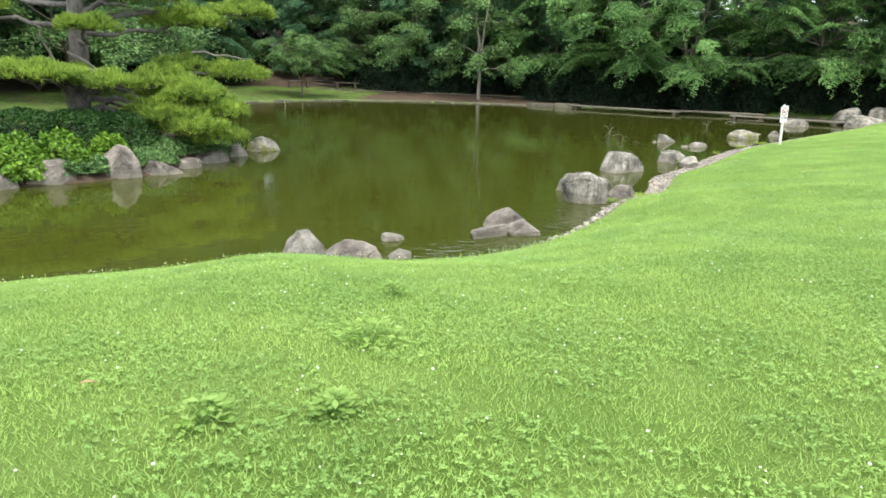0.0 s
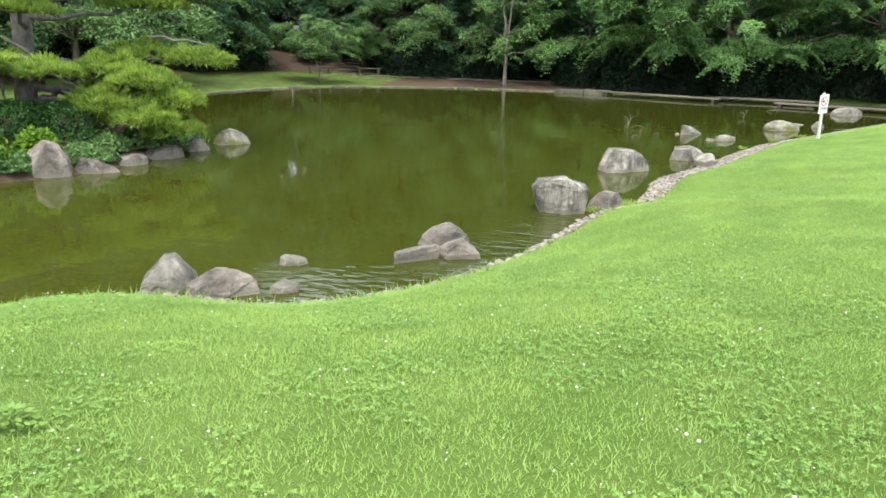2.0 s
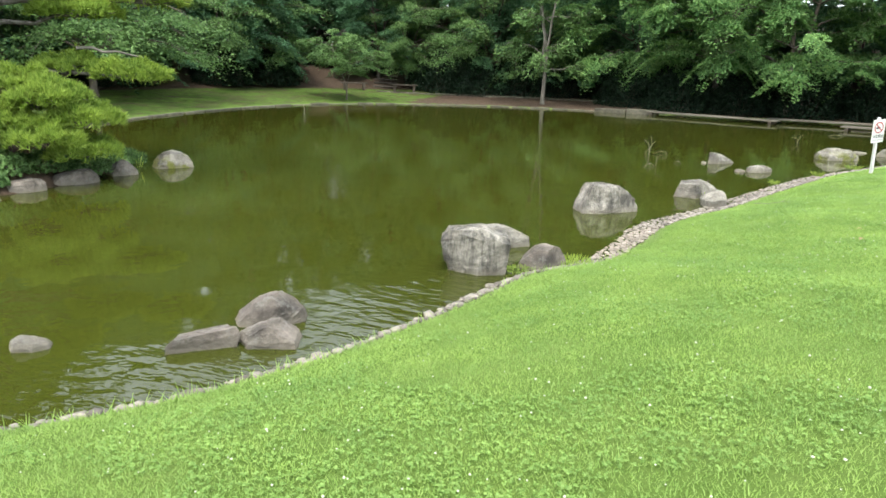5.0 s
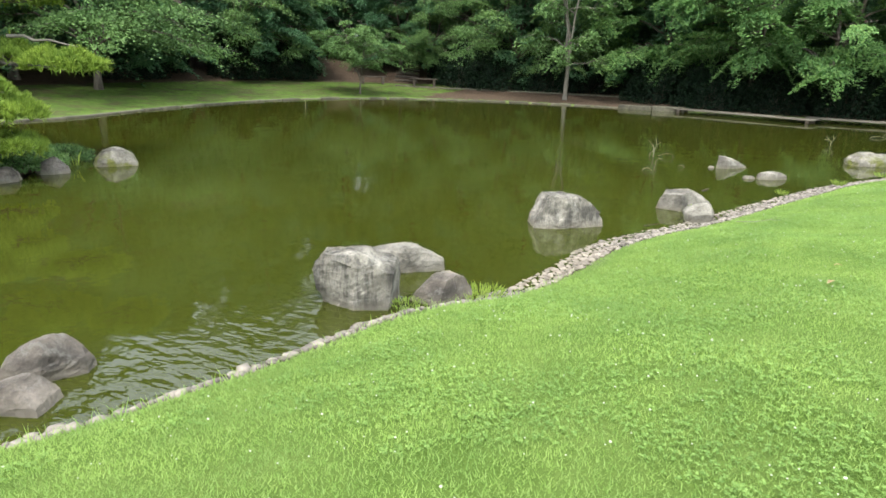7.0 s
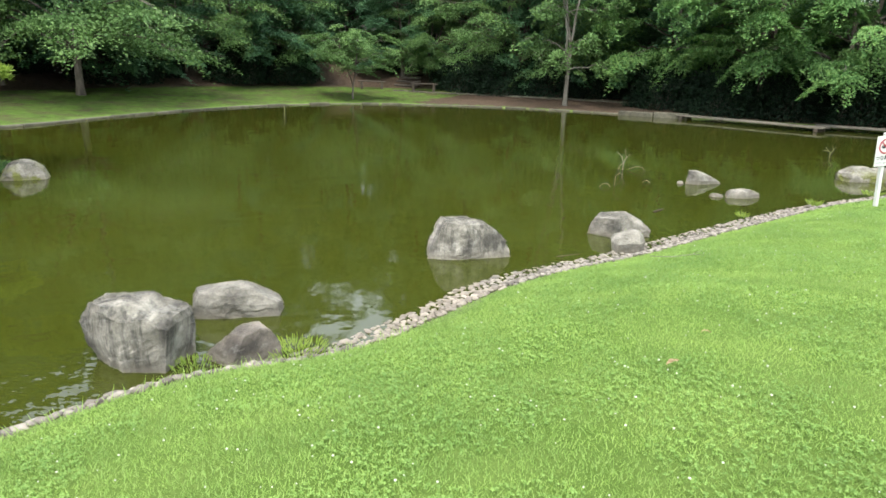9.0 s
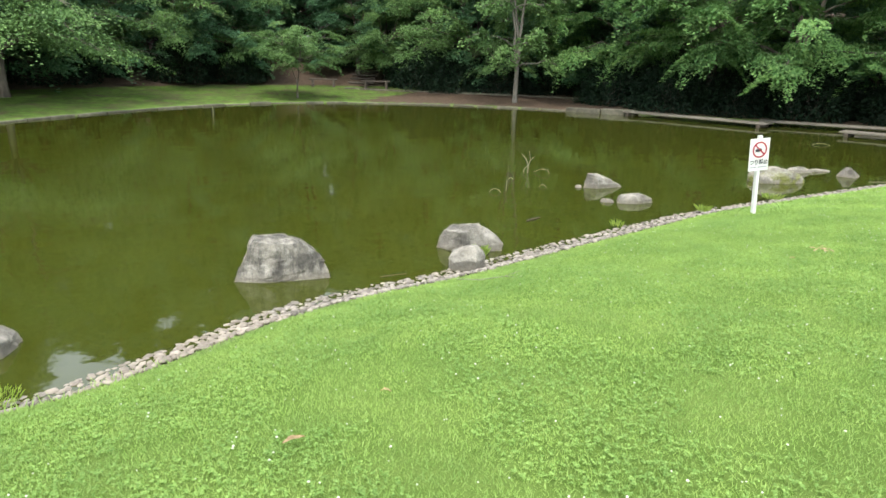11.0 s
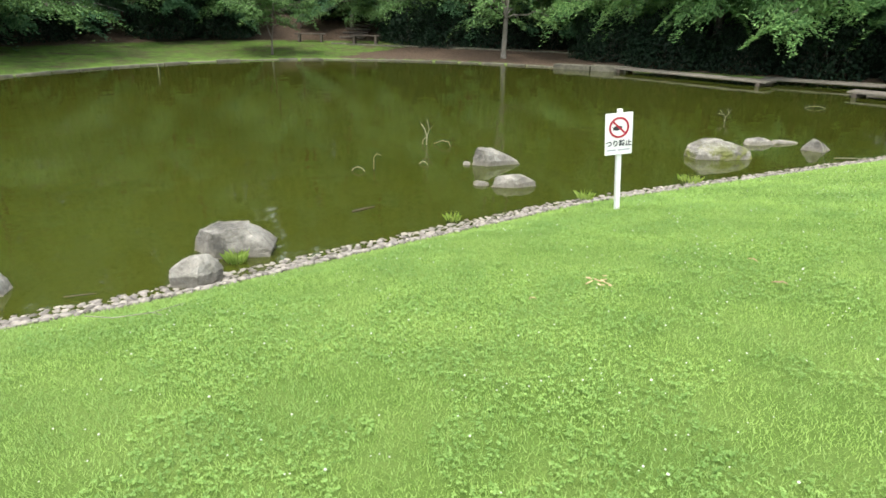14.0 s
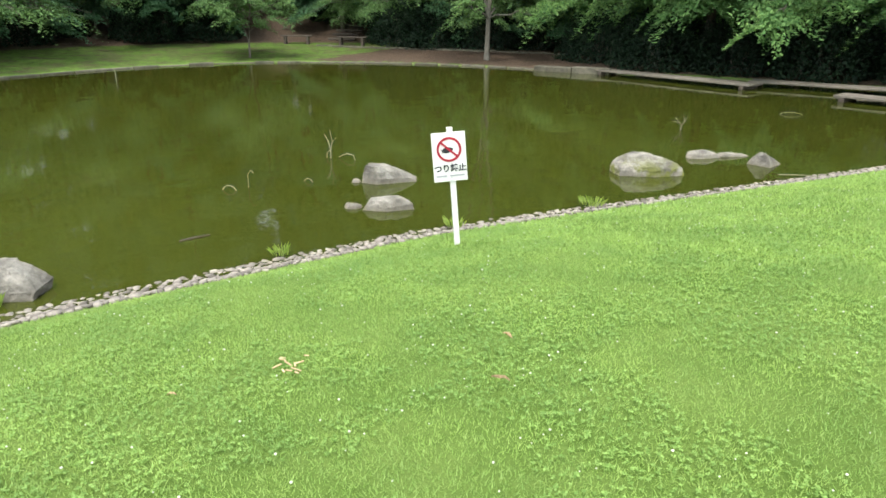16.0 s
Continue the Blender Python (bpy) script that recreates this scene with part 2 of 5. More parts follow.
def part(name, bm, material, parent=None, label="", smooth=False):
    me = bpy.data.meshes.new(name)
    bm.to_mesh(me)
    bm.free()
    me.materials.append(material)
    me.polygons.foreach_set("use_smooth", [smooth] * len(me.polygons))
    ob = new(name, me)
    if parent:
        ob.parent = parent
    if label:
        tagged(ob, label)
    return ob


def box(w, d, h, bevel=0.0, at=(0, 0, 0)):
    """A bevelled box that stands on its base point."""
    bm = bmesh.new()
    bmesh.ops.create_cube(bm, size=1, matrix=Matrix.Translation(at) @ Matrix.Diagonal((w, d, h, 1)) @ Matrix.Translation((0, 0, 0.5)))
    if bevel:
        bmesh.ops.bevel(bm, geom=bm.edges[:], offset=bevel, segments=2, affect="EDGES", profile=0.5)
    return bm


def unit(a):
    return a / np.maximum(np.linalg.norm(a, axis=-1, keepdims=True), 1e-9)


def tubes(lines, sides=7):
    """Tapered tubes through lists of (x, y, z, radius): vertices and quads."""
    vs, fs, base = [], [], 0
    for line in lines:
        a = np.array(line, dtype=float)
        p, r = a[:, :3], a[:, 3]
        d = unit(np.gradient(p, axis=0))
        ref = np.where(np.abs(d[:, 2:3]) > 0.85, np.array([[1.0, 0, 0]]), np.array([[0, 0, 1.0]]))
        u = unit(np.cross(ref, d))
        for i in range(1, len(u)):
            if np.dot(u[i], u[i - 1]) < 0:
                u[i] = -u[i]
        w = np.cross(d, u)
        th = np.arange(sides) * 2 * math.pi / sides
        ring = p[:, None] + r[:, None, None] * (np.cos(th)[None, :, None] * u[:, None] + np.sin(th)[None, :, None] * w[:, None])
        n = len(p)
        vs.append(ring.reshape(-1, 3))
        i, j = np.meshgrid(np.arange(n - 1), np.arange(sides), indexing="ij")
        a0 = base + i * sides + j
        b0 = base + i * sides + (j + 1) % sides
        fs.append(np.stack([a0, b0, b0 + sides, a0 + sides], -1).reshape(-1, 4))
        base += n * sides
    return np.concatenate(vs), np.concatenate(fs)


def bent(a, b, r0, r1, rng, n=6, sag=0.0, wiggle=0.05):
    """A line from a to b with a taper, some wiggle and a sag (or a rise) in the middle."""
    a, b = np.array(a, float), np.array(b, float)
    t = np.linspace(0, 1, n)
    p = a + (b - a) * t[:, None]
    p[:, 2] += sag * 4 * t * (1 - t)
    p[1:-1] += rng.normal(0, wiggle, (n - 2, 3))
    return [(*q, r0 + (r1 - r0) * k) for q, k in zip(p, t)]


def leaf_quads(c, axis, nrm, length, width):
    """Pointed leaves: vertices and quads."""
    side = unit(np.cross(nrm, axis))
    n = len(c)
    L, W = np.reshape(length, (-1, 1)) / 2, np.reshape(width, (-1, 1)) / 2
    v = np.stack([c - axis * L, c + side * W + axis * L * 0.1, c + axis * L, c - side * W + axis * L * 0.1], 1).reshape(-1, 3)
    return v, np.arange(n * 4).reshape(n, 4)


def spray(rng, at, out, r, n, droop=0.25, thick=0.08, loose=0.35):
    """A flat hanging spray of leaves round a twig: centres, axes and normals."""
    out = np.array(out) / np.linalg.norm(out)
    side = np.array([-out[1], out[0], 0.0])
    ang, rad = rng.uniform(0, 2 * math.pi, n), np.sqrt(rng.uniform(0, 1, n))
    lobes = 0.72 + 0.28 * np.cos(3 * ang + rng.uniform(0, 6)) * np.cos(2 * ang)
    x, y = rad * np.cos(ang) * 1.3 * lobes, rad * np.sin(ang) * 0.85 * lobes
    z = -droop * np.maximum(x + 0.5, 0) ** 2 - 0.18 * y * y + rng.normal(0, thick, n)
    c = np.array(at) + r * (x[:, None] * out + y[:, None] * side + z[:, None] * np.array([0, 0, 1.0]))
    ax = unit(out * (0.5 + x[:, None]) + side * y[:, None] + rng.normal(0, 0.35, (n, 3)) + np.array([0, 0, -0.25]))
    nm = unit(np.array([0, 0, 1.0]) + out * (droop * 1.4 * np.maximum(x + 0.5, 0))[:, None] + rng.normal(0, loose, (n, 3)))
    return c, ax, nm


def stack(chunks):
    return [np.concatenate(k) for k in zip(*chunks)]


def broadleaf(name, label, h, spread, low, limbs, sprays, per, leaf, mat, bark, seed, trunk=0.2, forks=1, droop=0.3, hang=0.35, bottom=1.0, big=0.22, thick=0.08, loose=0.35, slim=0.6):
    """A broad-leaved tree at the origin: trunk with limbs, and a crown of leaf sprays along the limbs."""
    rng = np.random.default_rng(seed)
    tree = tagged(new(name), label, "tree")
    lines, chunks = [], []
    top = np.array([rng.normal(0, 0.4), rng.normal(0, 0.4), h * 0.92])
    fork = h * 0.18
    stems = []
    first = [(0, 0, -0.4, trunk * 1.5), (0, 0, 0.05, trunk * 1.25), (0, 0, 0.4, trunk), (0.03, 0, fork, trunk * 0.85)]
    lines.append(first)
    for k in range(forks):
        end = top + (np.array([math.cos(k * 6.28 / forks), math.sin(k * 6.28 / forks), 0]) * spread * 0.3 if forks > 1 else 0)
        stem = bent((0.03, 0, fork), end, trunk * (0.8 if forks == 1 else 0.6), 0.03, rng, 9, 0, trunk * 0.5)
        stems.append(np.array(stem))
        lines.append(stem)
    for k in range(limbs):
        u = ((k + rng.uniform(0, 0.9)) / limbs) ** bottom
        ang = k * 2.4 + rng.uniform(-0.5, 0.5)
        reach = spread * (0.35 + 0.65 * math.sin(math.pi * (0.3 + 0.62 * u))) * rng.uniform(0.75, 1.05)
        zend = low + u * (h - low) * 0.97
        stem = stems[k % forks]
        zs = min(max(fork, zend - reach * rng.uniform(0.05, 0.35)), h * 0.88)
        i = int(np.argmin(np.abs(stem[:, 2] - zs)))
        a = stem[i, :3]
        out = np.array([math.cos(ang), math.sin(ang), 0.0])
        b = a * np.array([1, 1, 0]) + out * reach + np.array([0, 0, zend])
        line = bent(a, b, max(0.02, stem[i, 3] * 0.55), 0.012, rng, 7, hang * (1 - u) * reach * 0.5, 0.07)
        lines.append(line)
        pts = np.array(line)[:, :3]
        for q in range(sprays):
            t = rng.uniform(0.25, 1.0) if q else 1.0
            f = t * 6
            i0 = min(int(f), 5)
            c = pts[i0] + (pts[i0 + 1] - pts[i0]) * (f - i0)
            turn = rng.normal(0, 0.75)
            o2 = np.array([math.cos(ang + turn), math.sin(ang + turn), 0.0])
            r = rng.uniform(0.55, 1.15) * spread * big
            c = c + o2 * r * 0.5 + np.array([0, 0, rng.normal(0.05, 0.2)])
            chunks.append(spray(rng, c, o2, r, per, droop, thick, loose))
            lines.append(bent(pts[i0], c, 0.014, 0.005, rng, 3, 0.05, 0.02))
    c, ax, nm = stack(chunks)
    s = rng.uniform(0.7, 1.25, len(c)) * leaf
    soup("trunk", *tubes(lines), bark, tree, True)
    soup("crown", *leaf_quads(c, ax, nm, s, s * slim), mat, tree)
    return tree


def boulder(label, at, turn, depth, sections, mat, seed, corners=7, chips=3, rough=0.02, sink=0.28):
    """A boulder lofted through angular sections (height, left, right, share of the depth), chipped by planes and weathered."""
    rng = np.random.default_rng(seed)
    sec = np.array([(-sink, sections[0][1] * 1.06, sections[0][2] * 1.06, 1.06)] + list(sections), float)
    size = np.array([sec[:, 2].max() - sec[:, 1].min(), depth, sec[-1, 0]])
    knots = np.concatenate([np.linspace(k, k + 1, 7, endpoint=False) for k in range(len(sec) - 1)] + [[len(sec) - 1]])
    z, x0, x1, q = (np.interp(knots, np.arange(len(sec)), sec[:, k]) for k in range(4))
    rows, sides, cap = len(knots), 70, 10
    shrink = np.concatenate([np.ones(rows), np.linspace(0.93, 0.01, cap)])
    z = np.concatenate([z, np.full(cap, z[-1])]) + np.concatenate([np.zeros(rows), size[2] * 0.03 * (1 - np.linspace(1, 0, cap) ** 2)])
    x0, x1, q = (np.concatenate([k, np.full(cap, k[-1])]) for k in (x0, x1, q))
    # an irregular polygon in place of a round outline
    ca = (np.arange(corners) + rng.uniform(-0.2, 0.2, corners)) * 2 * math.pi / corners + math.pi / corners + rng.uniform(-0.15, 0.15)
    boxy = (np.abs(np.cos(ca)) ** 4 + np.abs(np.sin(ca)) ** 4) ** -0.25
    cp = np.stack([np.cos(ca), np.sin(ca)], -1) * (boxy * rng.uniform(0.94, 1.1, corners))[:, None]
    per = sides // corners
    ring_xy = np.concatenate([cp[k] + (cp[(k + 1) % corners] - cp[k]) * np.linspace(0, 1, per, endpoint=False)[:, None] for k in range(corners)])
    sides = len(ring_xy)
    lo, hi = ring_xy.min(0), ring_xy.max(0)
    ring_xy = (ring_xy - lo) / (hi - lo) * 2 - 1
    off = Vector(rng.uniform(-50, 50, 3))
    tilt = rng.normal(0, 0.1, 2)
    v = np.empty((rows + cap, sides, 3))
    for i in range(rows + cap):
        twist = 0.12 * max(z[i], 0) / size[2]
        cx, sy = math.cos(twist), math.sin(twist)
        x, y = ring_xy[:, 0] * cx - ring_xy[:, 1] * sy, ring_xy[:, 0] * sy + ring_xy[:, 1] * cx
        v[i, :, 0] = (x0[i] + x1[i]) / 2 + (x1[i] - x0[i]) / 2 * x * shrink[i]
        v[i, :, 1] = depth / 2 * q[i] * y * shrink[i]
        v[i, :, 2] = z[i] + max(z[i], 0) / size[2] * (v[i, :, 0] * tilt[0] + v[i, :, 1] * tilt[1])
    v = v.reshape(-1, 3)
    for k in range(chips):
        a = k * 6.28 / chips + rng.uniform(-0.7, 0.7)
        n = unit(np.array([math.cos(a), math.sin(a), rng.uniform(0.4, 1.2)]))
        w = v / size
        e = w @ n
        over = np.maximum(e - e.max() + rng.uniform(0.03, 0.1), 0)
        v = (w - over[:, None] * n * 0.97) * size
    mean = float(size.mean())
    for i in range(len(v)):
        p = Vector(v[i]) / mean
        k = 1.0 * noise.noise(p * 2.0 + off) + 0.6 * noise.noise(p * 9 + off) + 0.5 * noise.noise(p * 22 + off)
        for scale, amp in ((1.7, 3.6), (4.0, 3.2)):
            # each cell breaks off along a plane of its own
            home = noise.voronoi(p * scale + off)[1][0]
            k += amp * noise.noise_vector(home * 17.3).dot(p * scale + off - home) / scale ** 0.5
        v[i] += unit(v[i] * np.array([1, 1, 0.7]) + np.array([0, 0, 0.02])) * k * rough * mean
    i, j = np.meshgrid(np.arange(rows + cap - 1), np.arange(sides), indexing="ij")
    a0, b0 = i * sides + j, i * sides + (j + 1) % sides
    ob = soup("boulder", v, np.stack([a0, b0, b0 + sides, a0 + sides], -1).reshape(-1, 4), mat)
    ob.matrix_world = pose(*at, 0, 0, turn)
    return tagged(ob, label, "rock")


def plain_sections(w, h, taper, lean=0.0):
    """Sections of an ordinary tapering boulder."""
    return [(0, -w / 2, w / 2, 1), (h * 0.4, -w * 0.48 + lean * 0.3, w * 0.48 + lean * 0.3, 0.96), (h * 0.75, -w / 2 * (0.4 + 0.6 * taper) + lean * 0.8, w / 2 * (0.4 + 0.6 * taper) + lean * 0.8, 0.85), (h * 0.95, -w / 2 * taper + lean, w / 2 * taper + lean, 0.62)]


# ---- the lie of the land ----
SHORE = [(-16, -7), (-10, -2.6), (-6.35, 0.45), (-5.4, 1.2), (-4.5, 2.0), (-3.6, 2.25), (-3.0, 2.3), (-2.5, 2.6), (-1.9, 3.25), (-1.53, 3.85), (-1.17, 4.6), (-0.79, 5.7), (-0.46, 6.95), (0.12, 7.95), (0.36, 8.85), (0.45, 9.55), (0.58, 10.3), (0.9, 11.15), (1.47, 12.26), (2.17, 13.98), (3.02, 15.95), (3.7, 17.4), (5.4, 20.1), (6.3, 21.5), (7.5, 23.4), (9.3, 26.2), (11, 29), (12.5, 32)]
FAR = [(13.5, 35.0), (11, 37.0), (5, 37.4), (0, 37.3), (-2.9, 36.6), (-7.2, 36.4), (-12.2, 34.8), (-16.2, 32.0), (-18.1, 27.8), (-18.4, 23.2), (-17.9, 19), (-17.2, 15), (-18.5, 11), (-22, 6), (-26, 0), (-24, -6)]
ISLAND = (-13.2, 7.8, 4.3, 4.2)
SLOPE_Y, SLOPE = [-3, -1, 1, 3, 5, 9, 13, 16], [0.314, 0.345, 0.36, 0.34, 0.31, 0.265, 0.235, 0.25]


def smooth_line(pts, closed=False, steps=5):
    p = np.array(pts, float)
    n = len(p)
    out = []
    for i in range(n if closed else n - 1):
        a, b, c, d = (p[(i + k) % n] if closed else p[min(max(i + k, 0), n - 1)] for k in (-1, 0, 1, 2))
        for t in np.arange(steps) / steps:
            out.append(0.5 * (2 * b + (c - a) * t + (2 * a - 5 * b + 4 * c - d) * t * t + (3 * b - a - 3 * c + d) * t ** 3))
    if not closed:
        out.append(p[-1])
    return np.array(out)


POND = smooth_line(SHORE + FAR, True, 5)


def shore_distance(x, y):
    """Metres from the water's edge: above 0 on land, below 0 in the pond."""
    q = np.stack([np.ravel(x), np.ravel(y)], -1)
    best = np.full(len(q), 1e9)
    inside = np.zeros(len(q), bool)
    for a, b in zip(POND, np.roll(POND, -1, 0)):
        e = b - a
        t = np.clip(((q - a) @ e) / max(e @ e, 1e-9), 0, 1)
        best = np.minimum(best, np.hypot(*(q - a - t[:, None] * e).T))
        cross = (a[1] > q[:, 1]) != (b[1] > q[:, 1])
        xi = a[0] + (q[:, 1] - a[1]) / (e[1] if abs(e[1]) > 1e-9 else 1e-9) * e[0]
        inside ^= cross & (q[:, 0] < xi)
    return np.where(inside, -best, best).reshape(np.shape(x))


def step(a, b, v):
    t = np.clip((v - a) / (b - a), 0, 1)
    return t * t * (3 - 2 * t)


def band(y):
    """Width of the pebbles between water and grass."""
    return np.interp(y, [1.6, 2.2, 3.5, 6.5, 7.6, 9.0, 11, 18, 23, 27], [0.02, 0.25, 0.15, 0.24, 0.25, 0.34, 0.46, 0.57, 0.5, 0.3])


def land(x, y):
    """Height of the ground, with the masks of soil and of the pond's bed."""
    x, y = np.asarray(x, float), np.asarray(y, float)
    d = shore_distance(x, y)
    near = step(-1.0, 5.0, 0.8 * x - 0.5 * y + 14)
    slope = np.interp(y, SLOPE_Y, SLOPE)
    dp = np.maximum(d, 0)
    hn = 0.06 + slope * 5 * (1 - np.exp(-dp / 5)) - 0.1 * np.exp(-dp / 0.15)
    hn = hn - 0.09 * step(7.0, 8.6, y) * np.exp(-((dp / 0.8) ** 2))
    hf = 0.08 - 0.12 * np.exp(-dp / 0.05) + 0.045 * dp + 0.2 * np.maximum(dp - 9, 0) * np.exp(-np.maximum(dp - 40, 0) / 60)
    h = np.where(d > 0, hn * near + np.minimum(hf, 9.0) * (1 - near), np.maximum(-0.04 + 0.35 * d, -0.9))
    bumps = 0.018 * np.sin(x * 2.1 + 1.3 * np.sin(y * 1.1)) * np.sin(y * 1.7 + x * 0.6)
    h = h + bumps * step(0.3, 1.5, d)
    r = np.hypot((x - ISLAND[0]) / ISLAND[2], (y - ISLAND[1]) / ISLAND[3])
    h = np.maximum(h, np.where(r < 1.06, 0.62 * (1 - r ** 5) - 0.1, -5))
    woods = step(6.5, 9.5, d) * (1 - near)
    trodden = step(-15.5, -13.5, x) * (1 - near) * step(0.0, 0.3, d)
    # 0.44 gives the far lawn brown patches and the painted-in tree shade
    soil = np.maximum(np.maximum(woods, trodden), 0.44 * (1 - near) * step(0.0, 0.3, d))
    soil = np.maximum(soil, np.where(r < 1.06, 1.0, 0))
    bed = 1 - step(-0.06, 0.08, np.where(r < 1.06, 1.0, d - near * band(y)))
    return h, soil, bed


fine_x, fine_y = np.arange(-30, 18.01, 0.25), np.arange(-8, 48.01, 0.25)
grid_x = np.concatenate([[-900, -400, -200, -110, -80, -60, -48, -40, -34], fine_x, [19, 21, 24, 29, 36, 48, 70, 110, 200, 400, 900]])
grid_y = np.concatenate([[-900, -400, -200, -110, -60, -40, -25, -16, -11], fine_y, [50, 53, 57, 62, 70, 85, 110, 200, 400, 900]])
gx, gy = np.meshgrid(grid_x, grid_y, indexing="ij")
gz, gsoil, gbed = land(gx, gy)
ni, nj = gx.shape
ii, jj = np.meshgrid(np.arange(ni - 1), np.arange(nj - 1), indexing="ij")
k0 = ii * nj + jj
ground = soup("ground", np.stack([gx, gy, gz], -1).reshape(-1, 3), np.stack([k0, k0 + nj, k0 + nj + 1, k0 + 1], -1).reshape(-1, 4), M_GROUND, None, True)
for key, values in (("soil", gsoil), ("bed", gbed)):
    ground.data.attributes.new(key, "FLOAT", "POINT").data.foreach_set("value", values.ravel().astype(np.float32))
tagged(ground, "sloping park lawn and bare woodland soil round a pond", "ground", "", "structure")


def height(x, y):
    return float(land(np.array([x]), np.array([y]))[0][0])


fgx, fgy = np.meshgrid(fine_x, fine_y, indexing="ij")
FIELD_Z, FIELD_D = land(fgx, fgy)[0], shore_distance(fgx, fgy)


def sampled(field, x, y):
    """A field of the fine grid, read between its points."""
    u, v = (x - fine_x[0]) / 0.25, (y - fine_y[0]) / 0.25
    i, j = np.clip(u.astype(int), 0, len(fine_x) - 2), np.clip(v.astype(int), 0, len(fine_y) - 2)
    a, b = u - i, v - j
    return (field[i, j] * (1 - a) + field[i + 1, j] * a) * (1 - b) + (field[i, j + 1] * (1 - a) + field[i + 1, j + 1] * a) * b


wx, wy = np.meshgrid(np.linspace(-30, 18, 145), np.linspace(-9, 42, 154), indexing="ij")
wi, wj = np.meshgrid(np.arange(144), np.arange(153), indexing="ij")
w0 = wi * 154 + wj
water = soup("water", np.stack([wx, wy, wx * 0], -1).reshape(-1, 3), np.stack([w0, w0 + 154, w0 + 155, w0 + 1], -1).reshape(-1, 4), M_WATER, None, True)
off_shore = -shore_distance(wx, wy)
breeze = (1 - step(0.45, 1.35, off_shore)) * step(1.6, 2.6, wy) * (1 - step(6.6, 8.2, wy)) * step(-4.6, -3.6, wx)
water.data.attributes.new("breeze", "FLOAT", "POINT").data.foreach_set("value", np.maximum(breeze, 0.04).ravel().astype(np.float32))
tagged(water, "still murky olive green pond water", "water", "", "structure")

# ---- far bank: kerb ----
def far_kerb():
    kerb = tagged(new("kerb"), "low kerb of weathered stone blocks along the far water's edge", "kerb", "", "structure")
    line = smooth_line([(-2.6, 36.55)] + FAR[5:13], False, 24)
    seg = np.hypot(*np.diff(line, axis=0).T)
    s = np.concatenate([[0], np.cumsum(seg)])
    rng = np.random.default_rng(4)
    meshes = []
    for length in (0.85, 1.05, 1.25):
        bm = box(length, 0.22, 0.42, 0.025, (0, 0, -0.3))
        bmesh.ops.subdivide_edges(bm, edges=[e for e in bm.edges if e.calc_length() > 0.2], cuts=2)
        for v in bm.verts:
            v.co += Vector((0, 0.012, 0.014)) * noise.noise(v.co * 4 + Vector((length * 9, 0, 0)))
        me = bpy.data.meshes.new("kerb_stone")
        bm.to_mesh(me)
        bm.free()
        me.materials.append(M_KERB)
        meshes.append((length, me))
    at = 0.6
    while at < s[-1] - 1:
        length, me = meshes[int(rng.integers(0, 3))]
        mid = at + length / 2
        x, y = np.interp(mid, s, line[:, 0]), np.interp(mid, s, line[:, 1])
        x2, y2 = np.interp(mid + 0.3, s, line[:, 0]), np.interp(mid + 0.3, s, line[:, 1])
        ob = new("kerb_stone", me)
        ob.parent = kerb
        ob.matrix_basis = pose(x, y, rng.normal(-0.065, 0.012), rng.normal(0, 1.0), rng.normal(0, 0.5), math.degrees(math.atan2(y2 - y, x2 - x)) + rng.normal(0, 0.6))
        at += length + rng.choice([0.02, 0.03, 0.05, 0.16], p=[0.4, 0.3, 0.2, 0.1])
    for x, w, h in ((-2.0, 1.5, 0.24), (-3.6, 1.6, 0.2)):
        bm = box(w, 0.5, h + 0.4, 0.03, (0, 0, -0.4))
        ob = part("concrete_block", bm, M_KERB, kerb, "pale concrete block at the end of the kerb")
        ob.matrix_basis = pose(x, 36.5 + 0.03 * x, 0, 0, 0, 2)
    # upper edging of the trodden path
    upper = np.array([(-18.5, 38.2), (-15, 39.4), (-11, 40.6), (-6.5, 41.3), (-2.5, 41.4)])
    for a, b in zip(upper[:-1], upper[1:]):
        n = 4
        for k in range(n):
            p, q = a + (b - a) * k / n, a + (b - a) * (k + 0.97) / n
            bm = box(float(np.hypot(*(q - p))), 0.16, 0.28, 0.02, (0, 0, -0.2))
            ob = part("edging_stone", bm, M_KERB, kerb)
            m = (p + q) / 2
            ob.matrix_basis = pose(m[0], m[1], height(m[0], m[1]), 0, 0, math.degrees(math.atan2(*(q - p)[::-1])))


far_kerb()


